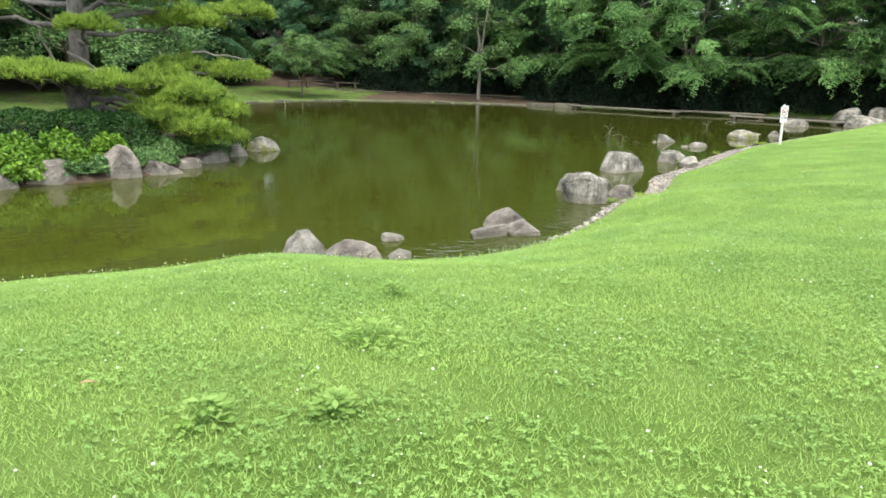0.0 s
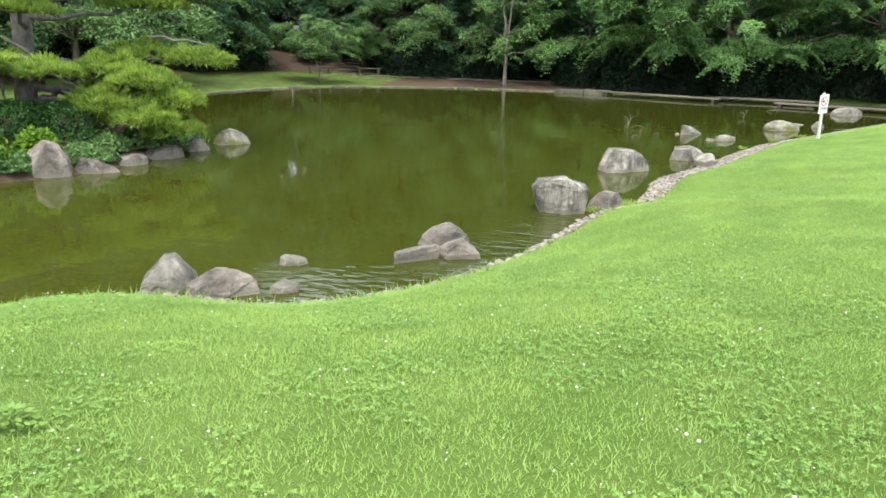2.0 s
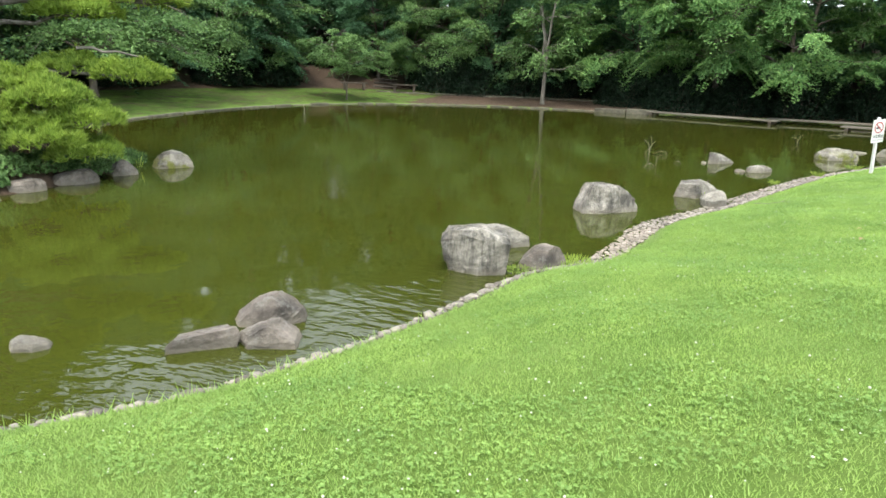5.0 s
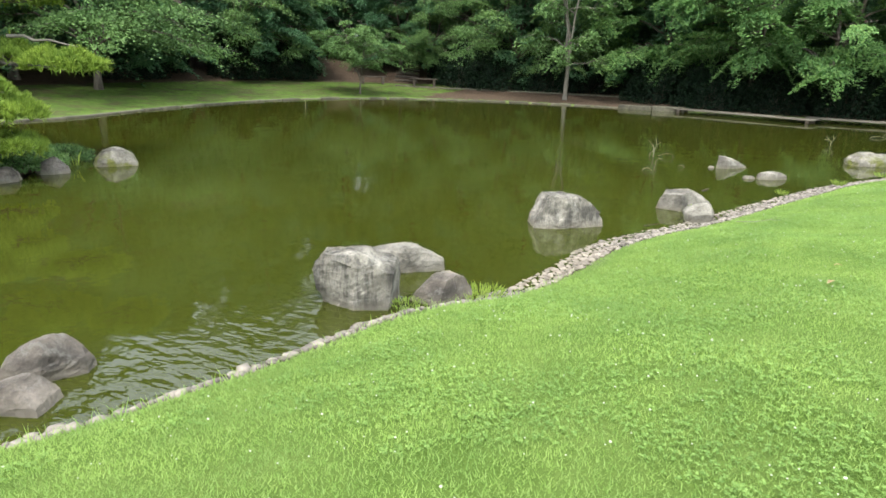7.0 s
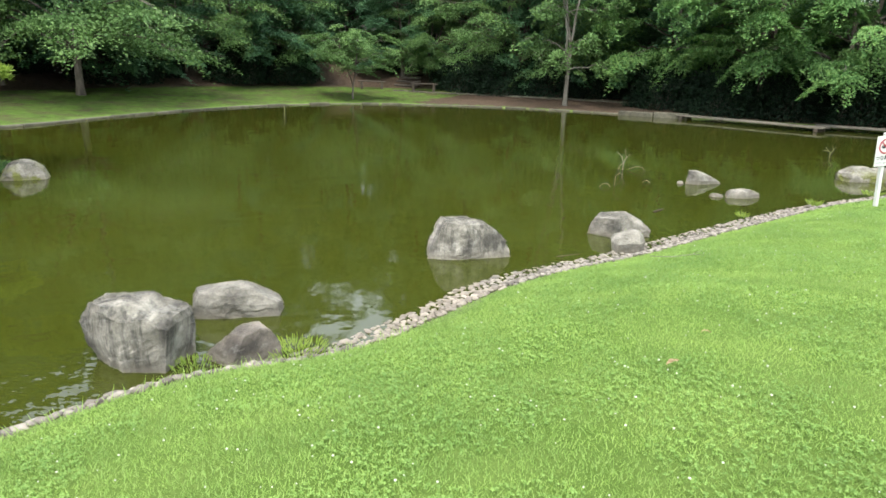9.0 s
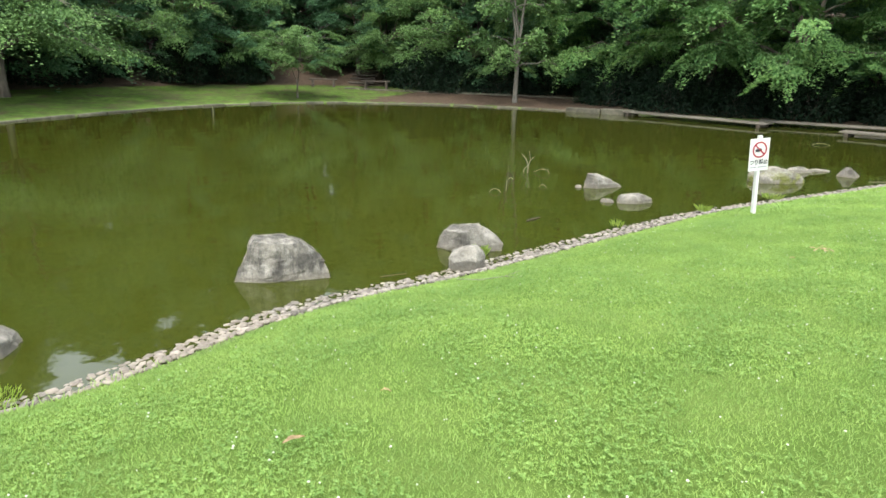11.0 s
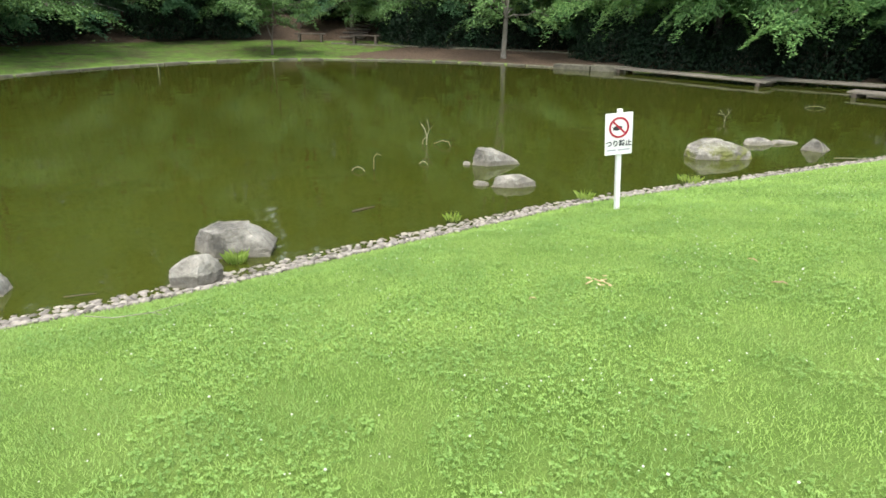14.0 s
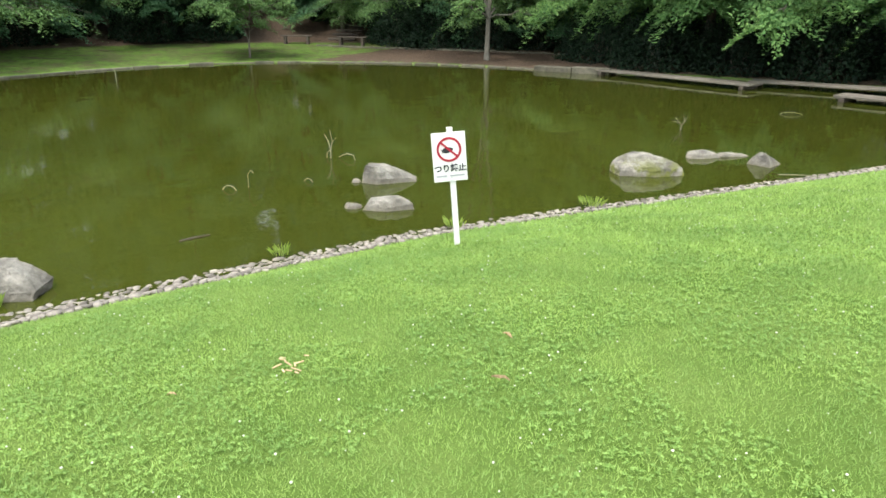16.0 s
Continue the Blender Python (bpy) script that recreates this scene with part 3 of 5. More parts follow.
# ---- plank bridge in staggered runs ----
def plank_run(name, a, b, width, z, boards):
    run = tagged(new(name), "weathered grey timber footbridge run low over the water", "footbridge", "staggered footbridge runs")
    a, b = np.array(a), np.array(b)
    length, ang = float(np.hypot(*(b - a))), math.degrees(math.atan2(*(b - a)[::-1]))
    run.matrix_world = pose((a[0] + b[0]) / 2, (a[1] + b[1]) / 2, z, 0, 0, ang)
    for k in range(boards):
        w = width / boards
        bm = box(length, w - 0.015, 0.06, 0.01, (0, 0, -0.06))
        part("plank", bm, M_DECK, run).matrix_basis = pose(0, -width / 2 + w * (k + 0.5), 0.004 * (k % 2))
    n = max(2, round(length / 2.6))
    for k in range(n):
        x = -length / 2 + 0.25 + (length - 0.5) * k / (n - 1)
        beam = part("crossbeam", box(0.14, width + 0.1, 0.12, 0.01, (0, 0, -0.182)), M_PILE, run)
        beam.matrix_basis = pose(x, 0, 0)
        for sd in (-1, 1):
            v, f = tubes([[(0, 0, -1.3, 0.075), (0, 0, -0.6, 0.075), (0, 0, -0.17, 0.07)]], 10)
            pile = soup("pile", v, f, M_PILE, run, True)
            pile.matrix_basis = pose(x + 0.01 * sd, sd * (width / 2 - 0.08), 0)


plank_run("footbridge_run", (-1.6, 36.5), (4.3, 34.5), 0.85, 0.19, 3)
plank_run("footbridge_run", (3.9, 35.9), (8.9, 35.6), 0.85, 0.19, 3)
plank_run("footbridge_run", (6.7, 33.4), (12.6, 31.6), 0.85, 0.18, 3)


# ---- rocks ----
R = [
    # label, x, y, turn, depth, material, seed, sections (height, left, right, share of the depth)
    ("pale pointed boulder at the grassy water's edge", -4.26, 2.55, 30, 0.7, M_ROCK_PALE, 3, [(0, -0.27, 0.26, 1), (0.11, -0.23, 0.22, 0.95), (0.21, -0.11, 0.13, 0.78), (0.28, -0.06, 0.06, 0.55)]),
    ("rounded brown-grey boulder half in the water", -3.67, 2.55, 28, 0.46, M_ROCK_DARK, 8, [(0, -0.37, 0.36, 1), (0.08, -0.34, 0.34, 0.95), (0.17, -0.16, 0.27, 0.75), (0.21, -0.1, 0.17, 0.5)]),
    ("small flat stone in shallow water", -3.12, 2.76, 21, 0.22, M_ROCK, 12, [(0, -0.15, 0.15, 1), (0.06, -0.12, 0.14, 0.9), (0.1, -0.06, 0.06, 0.5)]),
    ("small low stone just above the water", -3.43, 3.53, 28, 0.2, M_ROCK_PALE, 14, [(0, -0.15, 0.15, 1), (0.05, -0.14, 0.145, 0.9), (0.08, -0.08, 0.12, 0.7)]),
    ("tilted flat slab leaning on two boulders", -2.27, 4.16, 45, 0.27, M_ROCK_DARK, 17, [(0, -0.28, 0.27, 1), (0.07, -0.29, 0.27, 1), (0.11, -0.25, 0.25, 0.88)]),
    ("low smooth brown boulder in the water", -1.8, 4.45, 8, 0.38, M_ROCK_DARK, 21, [(0, -0.29, 0.27, 1), (0.05, -0.29, 0.25, 1), (0.12, -0.24, 0.13, 0.8), (0.17, -0.12, 0.08, 0.55)]),
    ("rounded boulder behind a smaller one in the pond", -2.1, 4.86, 25, 0.46, M_ROCK_DARK, 25, [(0, -0.33, 0.32, 1), (0.08, -0.28, 0.3, 0.95), (0.2, -0.12, 0.22, 0.75), (0.26, 0.0, 0.13, 0.45)]),
    ("large blocky boulder with dark weather streaks", -0.94, 7.19, 21, 0.6, M_ROCK_STREAK, 31, [(0, -0.33, 0.37, 0.9), (0.16, -0.37, 0.39, 1), (0.34, -0.42, 0.4, 1), (0.4, -0.4, 0.38, 0.97), (0.43, -0.37, 0.2, 0.92), (0.5, -0.33, 0.1, 0.82)]),
    ("flat-topped boulder behind the largest one", -1.06, 8.36, 40, 0.52, M_ROCK, 35, [(0, -0.44, 0.42, 1), (0.12, -0.42, 0.39, 1), (0.2, -0.38, 0.31, 0.9), (0.24, -0.18, 0.2, 0.7)]),
    ("wedge-shaped boulder on the grassy edge", -0.29, 7.63, 47, 0.44, M_ROCK_DARK, 39, [(0, -0.31, 0.3, 1), (0.1, -0.25, 0.28, 0.9), (0.22, -0.1, 0.19, 0.65)]),
    ("trapezoid boulder standing in the pond", -0.05, 11.27, 36, 0.56, M_ROCK_STREAK, 44, [(0, -0.55, 0.53, 1), (0.11, -0.52, 0.49, 0.95), (0.23, -0.45, 0.41, 0.85), (0.36, -0.4, 0.32, 0.75), (0.42, -0.34, 0.24, 0.65)]),
    ("flat-topped boulder at the pebbled edge", 1.28, 13.42, 38, 0.52, M_ROCK, 49, [(0, -0.42, 0.43, 1), (0.08, -0.41, 0.45, 1), (0.19, -0.38, 0.32, 0.9), (0.28, -0.34, 0.17, 0.78)]),
    ("pale rounded boulder lying on the pebbles", 1.63, 12.64, 32, 0.42, M_ROCK_PALE, 53, [(0, -0.22, 0.22, 0.9), (0.12, -0.24, 0.24, 1), (0.21, -0.18, 0.2, 0.8), (0.27, -0.06, 0.12, 0.5)]),
    ("pale sloping stone in the pond", 1.72, 18.76, 50, 0.4, M_ROCK_PALE, 57, [(0, -0.44, 0.45, 1), (0.08, -0.43, 0.37, 1), (0.17, -0.41, 0.18, 0.8), (0.24, -0.39, 0.0, 0.6)]),
    ("long low stone in the pond", 2.6, 17.58, 42, 0.3, M_ROCK_PALE, 61, [(0, -0.33, 0.36, 1), (0.06, -0.3, 0.33, 1), (0.12, -0.26, 0.2, 0.8), (0.15, -0.22, 0.02, 0.6)]),
    ("small stone beside a longer one", 2.2, 17.36, 30, 0.16, M_ROCK_PALE, 62, plain_sections(0.24, 0.06, 0.6)),
    ("tiny stone barely above the water", 1.36, 18.4, 0, 0.12, M_ROCK_PALE, 64, plain_sections(0.14, 0.05, 0.6)),
    ("rounded boulder with yellow-green moss at its foot", 4.79, 21.6, 30, 0.76, M_ROCK_MOSS, 67, [(0, -0.56, 0.57, 1), (0.1, -0.56, 0.52, 1), (0.19, -0.52, 0.4, 0.9), (0.26, -0.43, 0.16, 0.68), (0.31, -0.34, 0.0, 0.5)]),
    ("thin flat stone in the pond", 5.3, 23.25, 42, 0.27, M_ROCK_PALE, 71, [(0, -0.3, 0.31, 1), (0.07, -0.27, 0.27, 0.9), (0.12, -0.2, 0.1, 0.6)]),
    ("thin tail of flat stone just above the water", 5.72, 23.64, 42, 0.15, M_ROCK_PALE, 72, plain_sections(0.62, 0.06, 0.7)),
    ("small pointed stone in the pond", 6.35, 23.3, 65, 0.4, M_ROCK_PALE, 75, [(0, -0.25, 0.24, 1), (0.08, -0.23, 0.12, 0.85), (0.16, -0.2, -0.04, 0.6), (0.22, -0.18, -0.12, 0.35)]),
    ("low boulder beside the footbridge", 8.9, 29.7, 40, 0.8, M_ROCK, 78, plain_sections(1.35, 0.3, 0.6)),
    ("big boulder carrying the end of the footbridge", 12.4, 31.0, 10, 1.1, M_ROCK_PALE, 81, plain_sections(1.9, 0.5, 0.85)),
    ("grey boulder by the footbridge landing", 12.2, 32.9, 30, 1.1, M_ROCK, 84, plain_sections(1.5, 0.82, 0.5)),
    ("grey boulder by the footbridge landing", 13.9, 33.4, 70, 1.2, M_ROCK, 88, plain_sections(1.8, 0.72, 0.6)),
    ("grey boulder by the footbridge landing", 14.6, 31.6, 15, 1.1, M_ROCK_PALE, 91, plain_sections(1.6, 0.58, 0.6)),
    # islet edging: the darker rock colour carries the shade these boulders stand in
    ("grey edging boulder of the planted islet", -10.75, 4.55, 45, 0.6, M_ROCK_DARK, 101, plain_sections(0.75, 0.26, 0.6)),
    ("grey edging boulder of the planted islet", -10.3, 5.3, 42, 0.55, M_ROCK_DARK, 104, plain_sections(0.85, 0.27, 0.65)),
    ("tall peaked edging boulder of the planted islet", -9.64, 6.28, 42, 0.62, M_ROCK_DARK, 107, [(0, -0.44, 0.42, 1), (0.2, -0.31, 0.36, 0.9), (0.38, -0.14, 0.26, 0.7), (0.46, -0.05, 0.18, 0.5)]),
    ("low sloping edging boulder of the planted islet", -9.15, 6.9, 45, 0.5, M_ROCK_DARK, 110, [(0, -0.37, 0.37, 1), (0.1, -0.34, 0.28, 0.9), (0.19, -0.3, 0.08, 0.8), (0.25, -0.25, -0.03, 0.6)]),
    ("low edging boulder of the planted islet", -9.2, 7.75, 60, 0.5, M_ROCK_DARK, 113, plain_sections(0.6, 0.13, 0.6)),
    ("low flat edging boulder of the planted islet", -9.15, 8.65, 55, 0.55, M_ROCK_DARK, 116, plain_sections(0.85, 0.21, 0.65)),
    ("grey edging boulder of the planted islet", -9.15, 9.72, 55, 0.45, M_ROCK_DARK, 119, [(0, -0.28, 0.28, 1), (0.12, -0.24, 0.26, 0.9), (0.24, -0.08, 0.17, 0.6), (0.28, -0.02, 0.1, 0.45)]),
    ("rounded boulder with a mossy side off the islet", -9.05, 10.95, 42, 0.56, M_ROCK_MOSS, 122, [(0, -0.41, 0.41, 1), (0.1, -0.37, 0.39, 1), (0.24, -0.24, 0.33, 0.8), (0.32, -0.1, 0.22, 0.6)]),
]
CUT = {31: (6, 1), 44: (6, 1), 49: (5, 1), 17: (4, 0), 21: (5, 2), 35: (6, 1), 39: (5, 1), 57: (5, 1), 61: (5, 1), 75: (4, 0), 53: (7, 4), 107: (5, 2), 110: (5, 1)}
for label, x, y, turn, depth, mat, seed, sections in R:
    corners, chips = CUT.get(seed, (7, 3))
    boulder(label, (x, y, max(0.0, height(x, y) - 0.02)), turn, depth, sections, mat, seed, corners, chips)


# ---- no-fishing sign ----
def text_mesh(body, size):
    cu = bpy.data.curves.new("lettering", "FONT")
    cu.body, cu.size, cu.align_x, cu.align_y, cu.extrude = body, size, "CENTER", "CENTER", 0.0008
    cu.offset = 0.0026
    ob = bpy.data.objects.new("lettering", cu)
    scene.collection.objects.link(ob)
    me = bpy.data.meshes.new_from_object(ob.evaluated_get(bpy.context.evaluated_depsgraph_get()))
    bpy.data.objects.remove(ob)
    return me


def ring(r0, r1, depth, n=48):
    bm = bmesh.new()
    rows = []
    for k in range(n):
        c, s = math.cos(k * 2 * math.pi / n), math.sin(k * 2 * math.pi / n)
        rows.append([bm.verts.new((r * c, y, r * s)) for r, y in ((r0, 0), (r1, 0), (r1, -depth), (r0, -depth))])
    for k in range(n):
        a, b = rows[k], rows[(k + 1) % n]
        for i in range(4):
            bm.faces.new((a[i], b[i], b[(i + 1) % 4], a[(i + 1) % 4]))
    bmesh.ops.recalc_face_normals(bm, faces=bm.faces[:])
    return bm


def sign():
    s = tagged(new("sign"), "white no-fishing sign on a leaning white post", "sign")
    s.matrix_world = pose(4.6, 16.14, height(4.6, 16.14), 0, -4.5, 40)
    part("post", box(0.054, 0.054, 1.4, 0.006, (0.02, 0, -0.25)), M_PAINT, s)
    part("plate", box(0.316, 0.012, 0.462, 0.003, (0, -0.038, 0.652)), M_PAINT, s)
    part("prohibition_ring", ring(0.094, 0.116, 0.003), M_RED, s, "red ring").matrix_basis = pose(0, -0.0445, 0.955)
    bar = part("prohibition_bar", box(0.02, 0.003, 0.2, 0, (0, 0, -0.1)), M_RED, s, "red slanting bar")
    bar.matrix_basis = pose(0, -0.0475, 0.955, 0, -47, 0)
    bm = bmesh.new()
    outline = [(0.066 * math.cos(a), 0.026 * math.sin(a) * (1 + 0.25 * math.cos(a))) for a in np.linspace(0.3, 6.0, 22)]
    outline = [(x * 0.8 + 0.012, z) for x, z in outline] + [(0.075, -0.03), (0.068, 0.0), (0.078, 0.028)]
    outline = [(-x, z) for x, z in outline]
    front = [bm.verts.new((x, -0.0015, z)) for x, z in outline]
    back = [bm.verts.new((x, 0, z)) for x, z in outline]
    bm.faces.new(front)
    bm.faces.new(back[::-1])
    for k in range(len(front)):
        bm.faces.new((front[k], back[k], back[(k + 1) % len(back)], front[(k + 1) % len(front)]))
    bmesh.ops.recalc_face_normals(bm, faces=bm.faces[:])
    part("fish_picture", bm, M_INK, s, "black fish shape").matrix_basis = pose(0, -0.0445, 0.952, 0, -8, 0)
    me = text_mesh("\u3064\u308a\u7981\u6b62", 0.076)
    me.materials.clear()
    me.materials.append(M_INK)
    words = new("lettering", me)
    words.parent = s
    words.matrix_basis = pose(0, -0.046, 0.775, 90, 0, 0)
    for x, w in ((-0.085, 0.1), (0.06, 0.14)):
        part("small_print", box(w, 0.002, 0.016, 0, (x, -0.0455, 0.698)), M_GREYINK, s, "grey line of small print")
    for z in (0.69, 1.09):
        v, f = tubes([[(0.01, -0.0435, z, 0.006), (0.01, -0.049, z, 0.006), (0.01, -0.0495, z, 0.0005)]], 8)
        soup("bolt", v, f, M_GREYINK, s)


sign()


# ---- twigs standing in the water ----
def twig(label, x, y, z, lines, mat=M_TWIG):
    t = tagged(new("twig"), label, "twig")
    t.location = (x, y, z)
    for ln in lines:
        soup("stem", *tubes([ln], 6), mat, t, True)


def arch(x0, y0, span, rise, r=0.012, turn=0.0, n=9):
    t = np.linspace(0, math.pi, n)
    return [(x0 - span / 2 * math.cos(a) * math.cos(turn), y0 - span / 2 * math.cos(a) * math.sin(turn), rise * math.sin(a) - 0.03, r) for a in t]


twig("bleached forked twig standing in the pond", -0.1, 19.4, 0, [
    [(0, 0, -0.2, 0.014), (0.02, 0, 0.15, 0.012), (-0.03, 0, 0.3, 0.008), (-0.16, 0.05, 0.4, 0.004)],
    [(0.02, 0, 0.15, 0.011), (0.07, 0, 0.3, 0.008), (0.02, 0, 0.5, 0.004)],
    [(0.06, 0, 0.28, 0.008), (0.16, 0, 0.38, 0.004)],
    [(-0.1, 0, -0.2, 0.011), (-0.07, 0, 0.08, 0.01), (0.02, 0.02, 0.17, 0.007)],
    [(0.12, 0.1, 0.02, 0.008), (0.3, 0.1, 0.1, 0.008), (0.45, 0.1, 0.09, 0.006), (0.5, 0.1, -0.02, 0.005)]])
twig("thin hooped twig standing in the pond", 0.15, 17.0, 0, [arch(0.0, 0, 0.22, 0.1, 0.007, 0.4), [(0.12, 0.25, -0.1, 0.008), (0.13, 0.25, 0.2, 0.007), (0.2, 0.25, 0.27, 0.005), (0.27, 0.25, 0.24, 0.004)]])
twig("small hooped twig standing in the pond", 0.75, 18.0, 0, [arch(0, 0, 0.16, 0.08, 0.006, 0.2)])
twig("small forked twig standing in the pond", 4.25, 25.8, 0, [
    [(0, 0, -0.2, 0.012), (0, 0, 0.12, 0.01), (-0.14, 0, 0.26, 0.005)], [(0, 0, 0.08, 0.01), (0.12, 0, 0.3, 0.005)], [(-0.05, 0, 0.16, 0.009), (-0.2, 0, 0.18, 0.004)], [(0.07, 0, 0.19, 0.009), (0.02, 0, 0.32, 0.004)]])
twig("thin hooped twig standing in the pond", 5.95, 29.6, 0, [arch(0, 0, 0.55, 0.09, 0.008, 0.3)])
twig("bare upright twig standing in the pond", -14.6, 24.2, 0, [[(0, 0, -0.2, 0.018), (0.03, 0, 0.25, 0.014), (-0.02, 0, 0.4, 0.005)]])
twig("bare fallen stick at the water's edge", 6.9, 22.6, 0.03, [[(-0.25, -0.1, 0, 0.007), (0.1, 0, 0.02, 0.007), (0.35, 0.06, 0, 0.004)]])
twig("dark stick floating on the pond", 1.5, 15.4, 0.004, [[(-0.05, -0.17, 0, 0.012), (0.0, -0.02, 0.008, 0.012), (0.05, 0.17, 0, 0.007)]], M_PILE)
twig("thin stick lying across the pebbles", 1.1, 11.8, 0.03, [[(-0.14, -0.08, -0.01, 0.006), (0.0, 0.0, 0.015, 0.006), (0.12, 0.08, 0.03, 0.004)]], M_PILE)
twig("thin fallen branch lying on the grass", 2.45, 11.4, height(2.45, 11.4) + 0.045, [[(-0.28, -0.16, 0, 0.004), (-0.06, -0.08, 0.01, 0.004), (0.12, 0.12, 0.02, 0.003), (0.2, 0.34, 0.03, 0.002)], [(0.12, 0.12, 0.02, 0.003), (0.24, 0.12, 0.03, 0.002)]])


# ---- planted islet: pine, hedge, shrubs ----
def pine_pad(rng, at, rx, ry, rz, tufts, needle=0.14):
    """A cushion of needle tufts: domed on top, thin below."""
    ang, rad = rng.uniform(0, 2 * math.pi, tufts), np.sqrt(rng.uniform(0, 1, tufts))
    edge = 0.8 + 0.2 * np.sin(3 * ang + rng.uniform(0, 6)) * np.sin(2 * ang + 1)
    x, y = rad * np.cos(ang) * rx * edge, rad * np.sin(ang) * ry * edge
    lump = 0.5 * np.sin(x * 7 + rng.uniform(0, 6)) * np.sin(y * 7 + rng.uniform(0, 6))
    z = rz * ((1 - rad ** 2) * (0.8 + lump) + rng.uniform(-0.35, 0.25, tufts))
    c = np.array(at) + np.stack([x, y, z], -1)
    k = 12
    c = np.repeat(c, k, 0)
    up = np.stack([x / rx * 0.7, y / ry * 0.7, np.full(tufts, 0.75)], -1)
    ax = unit(np.repeat(up, k, 0) + rng.normal(0, 0.55, (tufts * k, 3)))
    nm = unit(np.array([0, 0, 1.0]) + np.repeat(up, k, 0) * 0.4 + rng.normal(0, 0.45, (tufts * k, 3)))
    return c + ax * needle * 0.5, ax, nm


def pine():
    rng = np.random.default_rng(11)
    tree = tagged(new("pine_tree"), "old spreading pine with cushion-like needle pads over the islet", "tree")
    bx, by, b0 = -12.05, 8.3, height(-12.05, 8.3)
    trunk = [(bx, by, b0 - 0.4, 0.3), (bx, by, b0 + 0.05, 0.25), (bx + 0.02, by, 1.2, 0.21), (bx + 0.05, by + 0.1, 2.2, 0.19), (bx + 0.1, by + 0.1, 3.4, 0.18), (bx + 0.4, by, 4.8, 0.15), (bx + 0.3, by + 0.2, 6.2, 0.12), (bx + 0.6, by, 7.4, 0.05)]
    pads = [(-9.35, 8.55, 1.45, 0.75, 0.8, 0.3, 420), (-9.0, 8.9, 1.1, 0.7, 0.75, 0.3, 420), (-9.25, 8.3, 0.8, 0.85, 0.8, 0.3, 460), (-8.95, 8.75, 0.52, 0.62, 0.8, 0.26, 320), (-9.9, 8.0, 1.05, 0.8, 0.7, 0.32, 380),
            (-10.3, 8.7, 1.65, 1.0, 0.8, 0.3, 420), (-11.5, 7.5, 1.72, 1.0, 0.8, 0.22, 420), (-10.6, 9.4, 1.25, 0.9, 0.8, 0.3, 360), (-12.8, 7.4, 1.75, 1.0, 0.9, 0.22, 380), (-9.35, 10.3, 1.85, 0.95, 0.75, 0.28, 480), (-10.5, 10.1, 1.95, 0.9, 0.8, 0.26, 360),
            (-11.4, 6.6, 1.82, 1.2, 0.9, 0.2, 520), (-12.8, 6.2, 1.88, 1.2, 0.9, 0.2, 480), (-10.5, 7.3, 1.66, 0.8, 0.7, 0.2, 340), (-11.0, 7.6, 2.75, 0.75, 0.6, 0.22, 320),
            (-10.4, 10.2, 3.0, 1.15, 0.9, 0.3, 560), (-9.5, 11.2, 3.3, 1.0, 0.9, 0.28, 460), (-10.9, 9.2, 3.5, 1.2, 1.0, 0.3, 520), (-13.6, 6.8, 3.1, 1.2, 1.0, 0.3, 520), (-14.5, 8.2, 3.6, 1.3, 1.1, 0.3, 460),
            (-12.6, 9.8, 4.6, 1.5, 1.3, 0.35, 520), (-10.8, 7.4, 4.8, 1.4, 1.2, 0.35, 520), (-12.6, 7.2, 6.0, 1.4, 1.3, 0.4, 480), (-11.2, 9.0, 6.6, 1.4, 1.3, 0.4, 480), (-11.4, 8.2, 7.6, 1.1, 1.0, 0.4, 420)]
    lines, chunks = [trunk], []
    for x, y, z, rx, ry, rz, n in pads:
        zs = min(max(z * 0.9, 0.9), 7.0)
        t = np.array(trunk)
        start = [np.interp(zs, t[:, 2], t[:, k]) for k in range(2)] + [zs]
        lines.append(bent(start, (x, y, z - 0.05), 0.075 if z < 5 else 0.05, 0.02, rng, 7, rng.uniform(-0.1, 0.25), 0.08))
        for k in range(7):
            a = rng.uniform(0, 6.28)
            lines.append(bent((x - 0.1 * math.cos(a), y, z - 0.05), (x + rx * 0.8 * math.cos(a), y + ry * 0.8 * math.sin(a), z + 0.02), 0.018, 0.006, rng, 4, 0.03, 0.03))
        chunks.append(pine_pad(rng, (x, y, z), rx, ry, rz, int(n * 1.5)))
    c, ax, nm = stack(chunks)
    soup("trunk", *tubes(lines, 9), M_PINE_BARK, tree, True)
    for a, b in (((-11.6, 7.6, 2.25), (-9.75, 7.75, 1.15)), ((-11.0, 7.3, 1.95), (-9.95, 7.3, 1.5)), ((-11.8, 7.4, 2.1), (-11.7, 6.9, 2.75)), ((-11.9, 7.7, 1.5), (-11.35, 7.2, 0.95)), ((-10.2, 9.9, 2.35), (-9.0, 10.4, 2.2))):
        soup("bare_branch", *tubes([bent(a, b, 0.035, 0.012, rng, 6, 0.06, 0.03)], 7), M_BARK_PALE, tree, True)
    side = unit(np.cross(ax, nm)) * 0.012
    v = np.stack([c - ax * 0.07 - side, c - ax * 0.07 + side, c + ax * 0.075], 1).reshape(-1, 3)
    soup("crown", v, np.arange(len(v)).reshape(-1, 3), M_NEEDLE, tree)


pine()


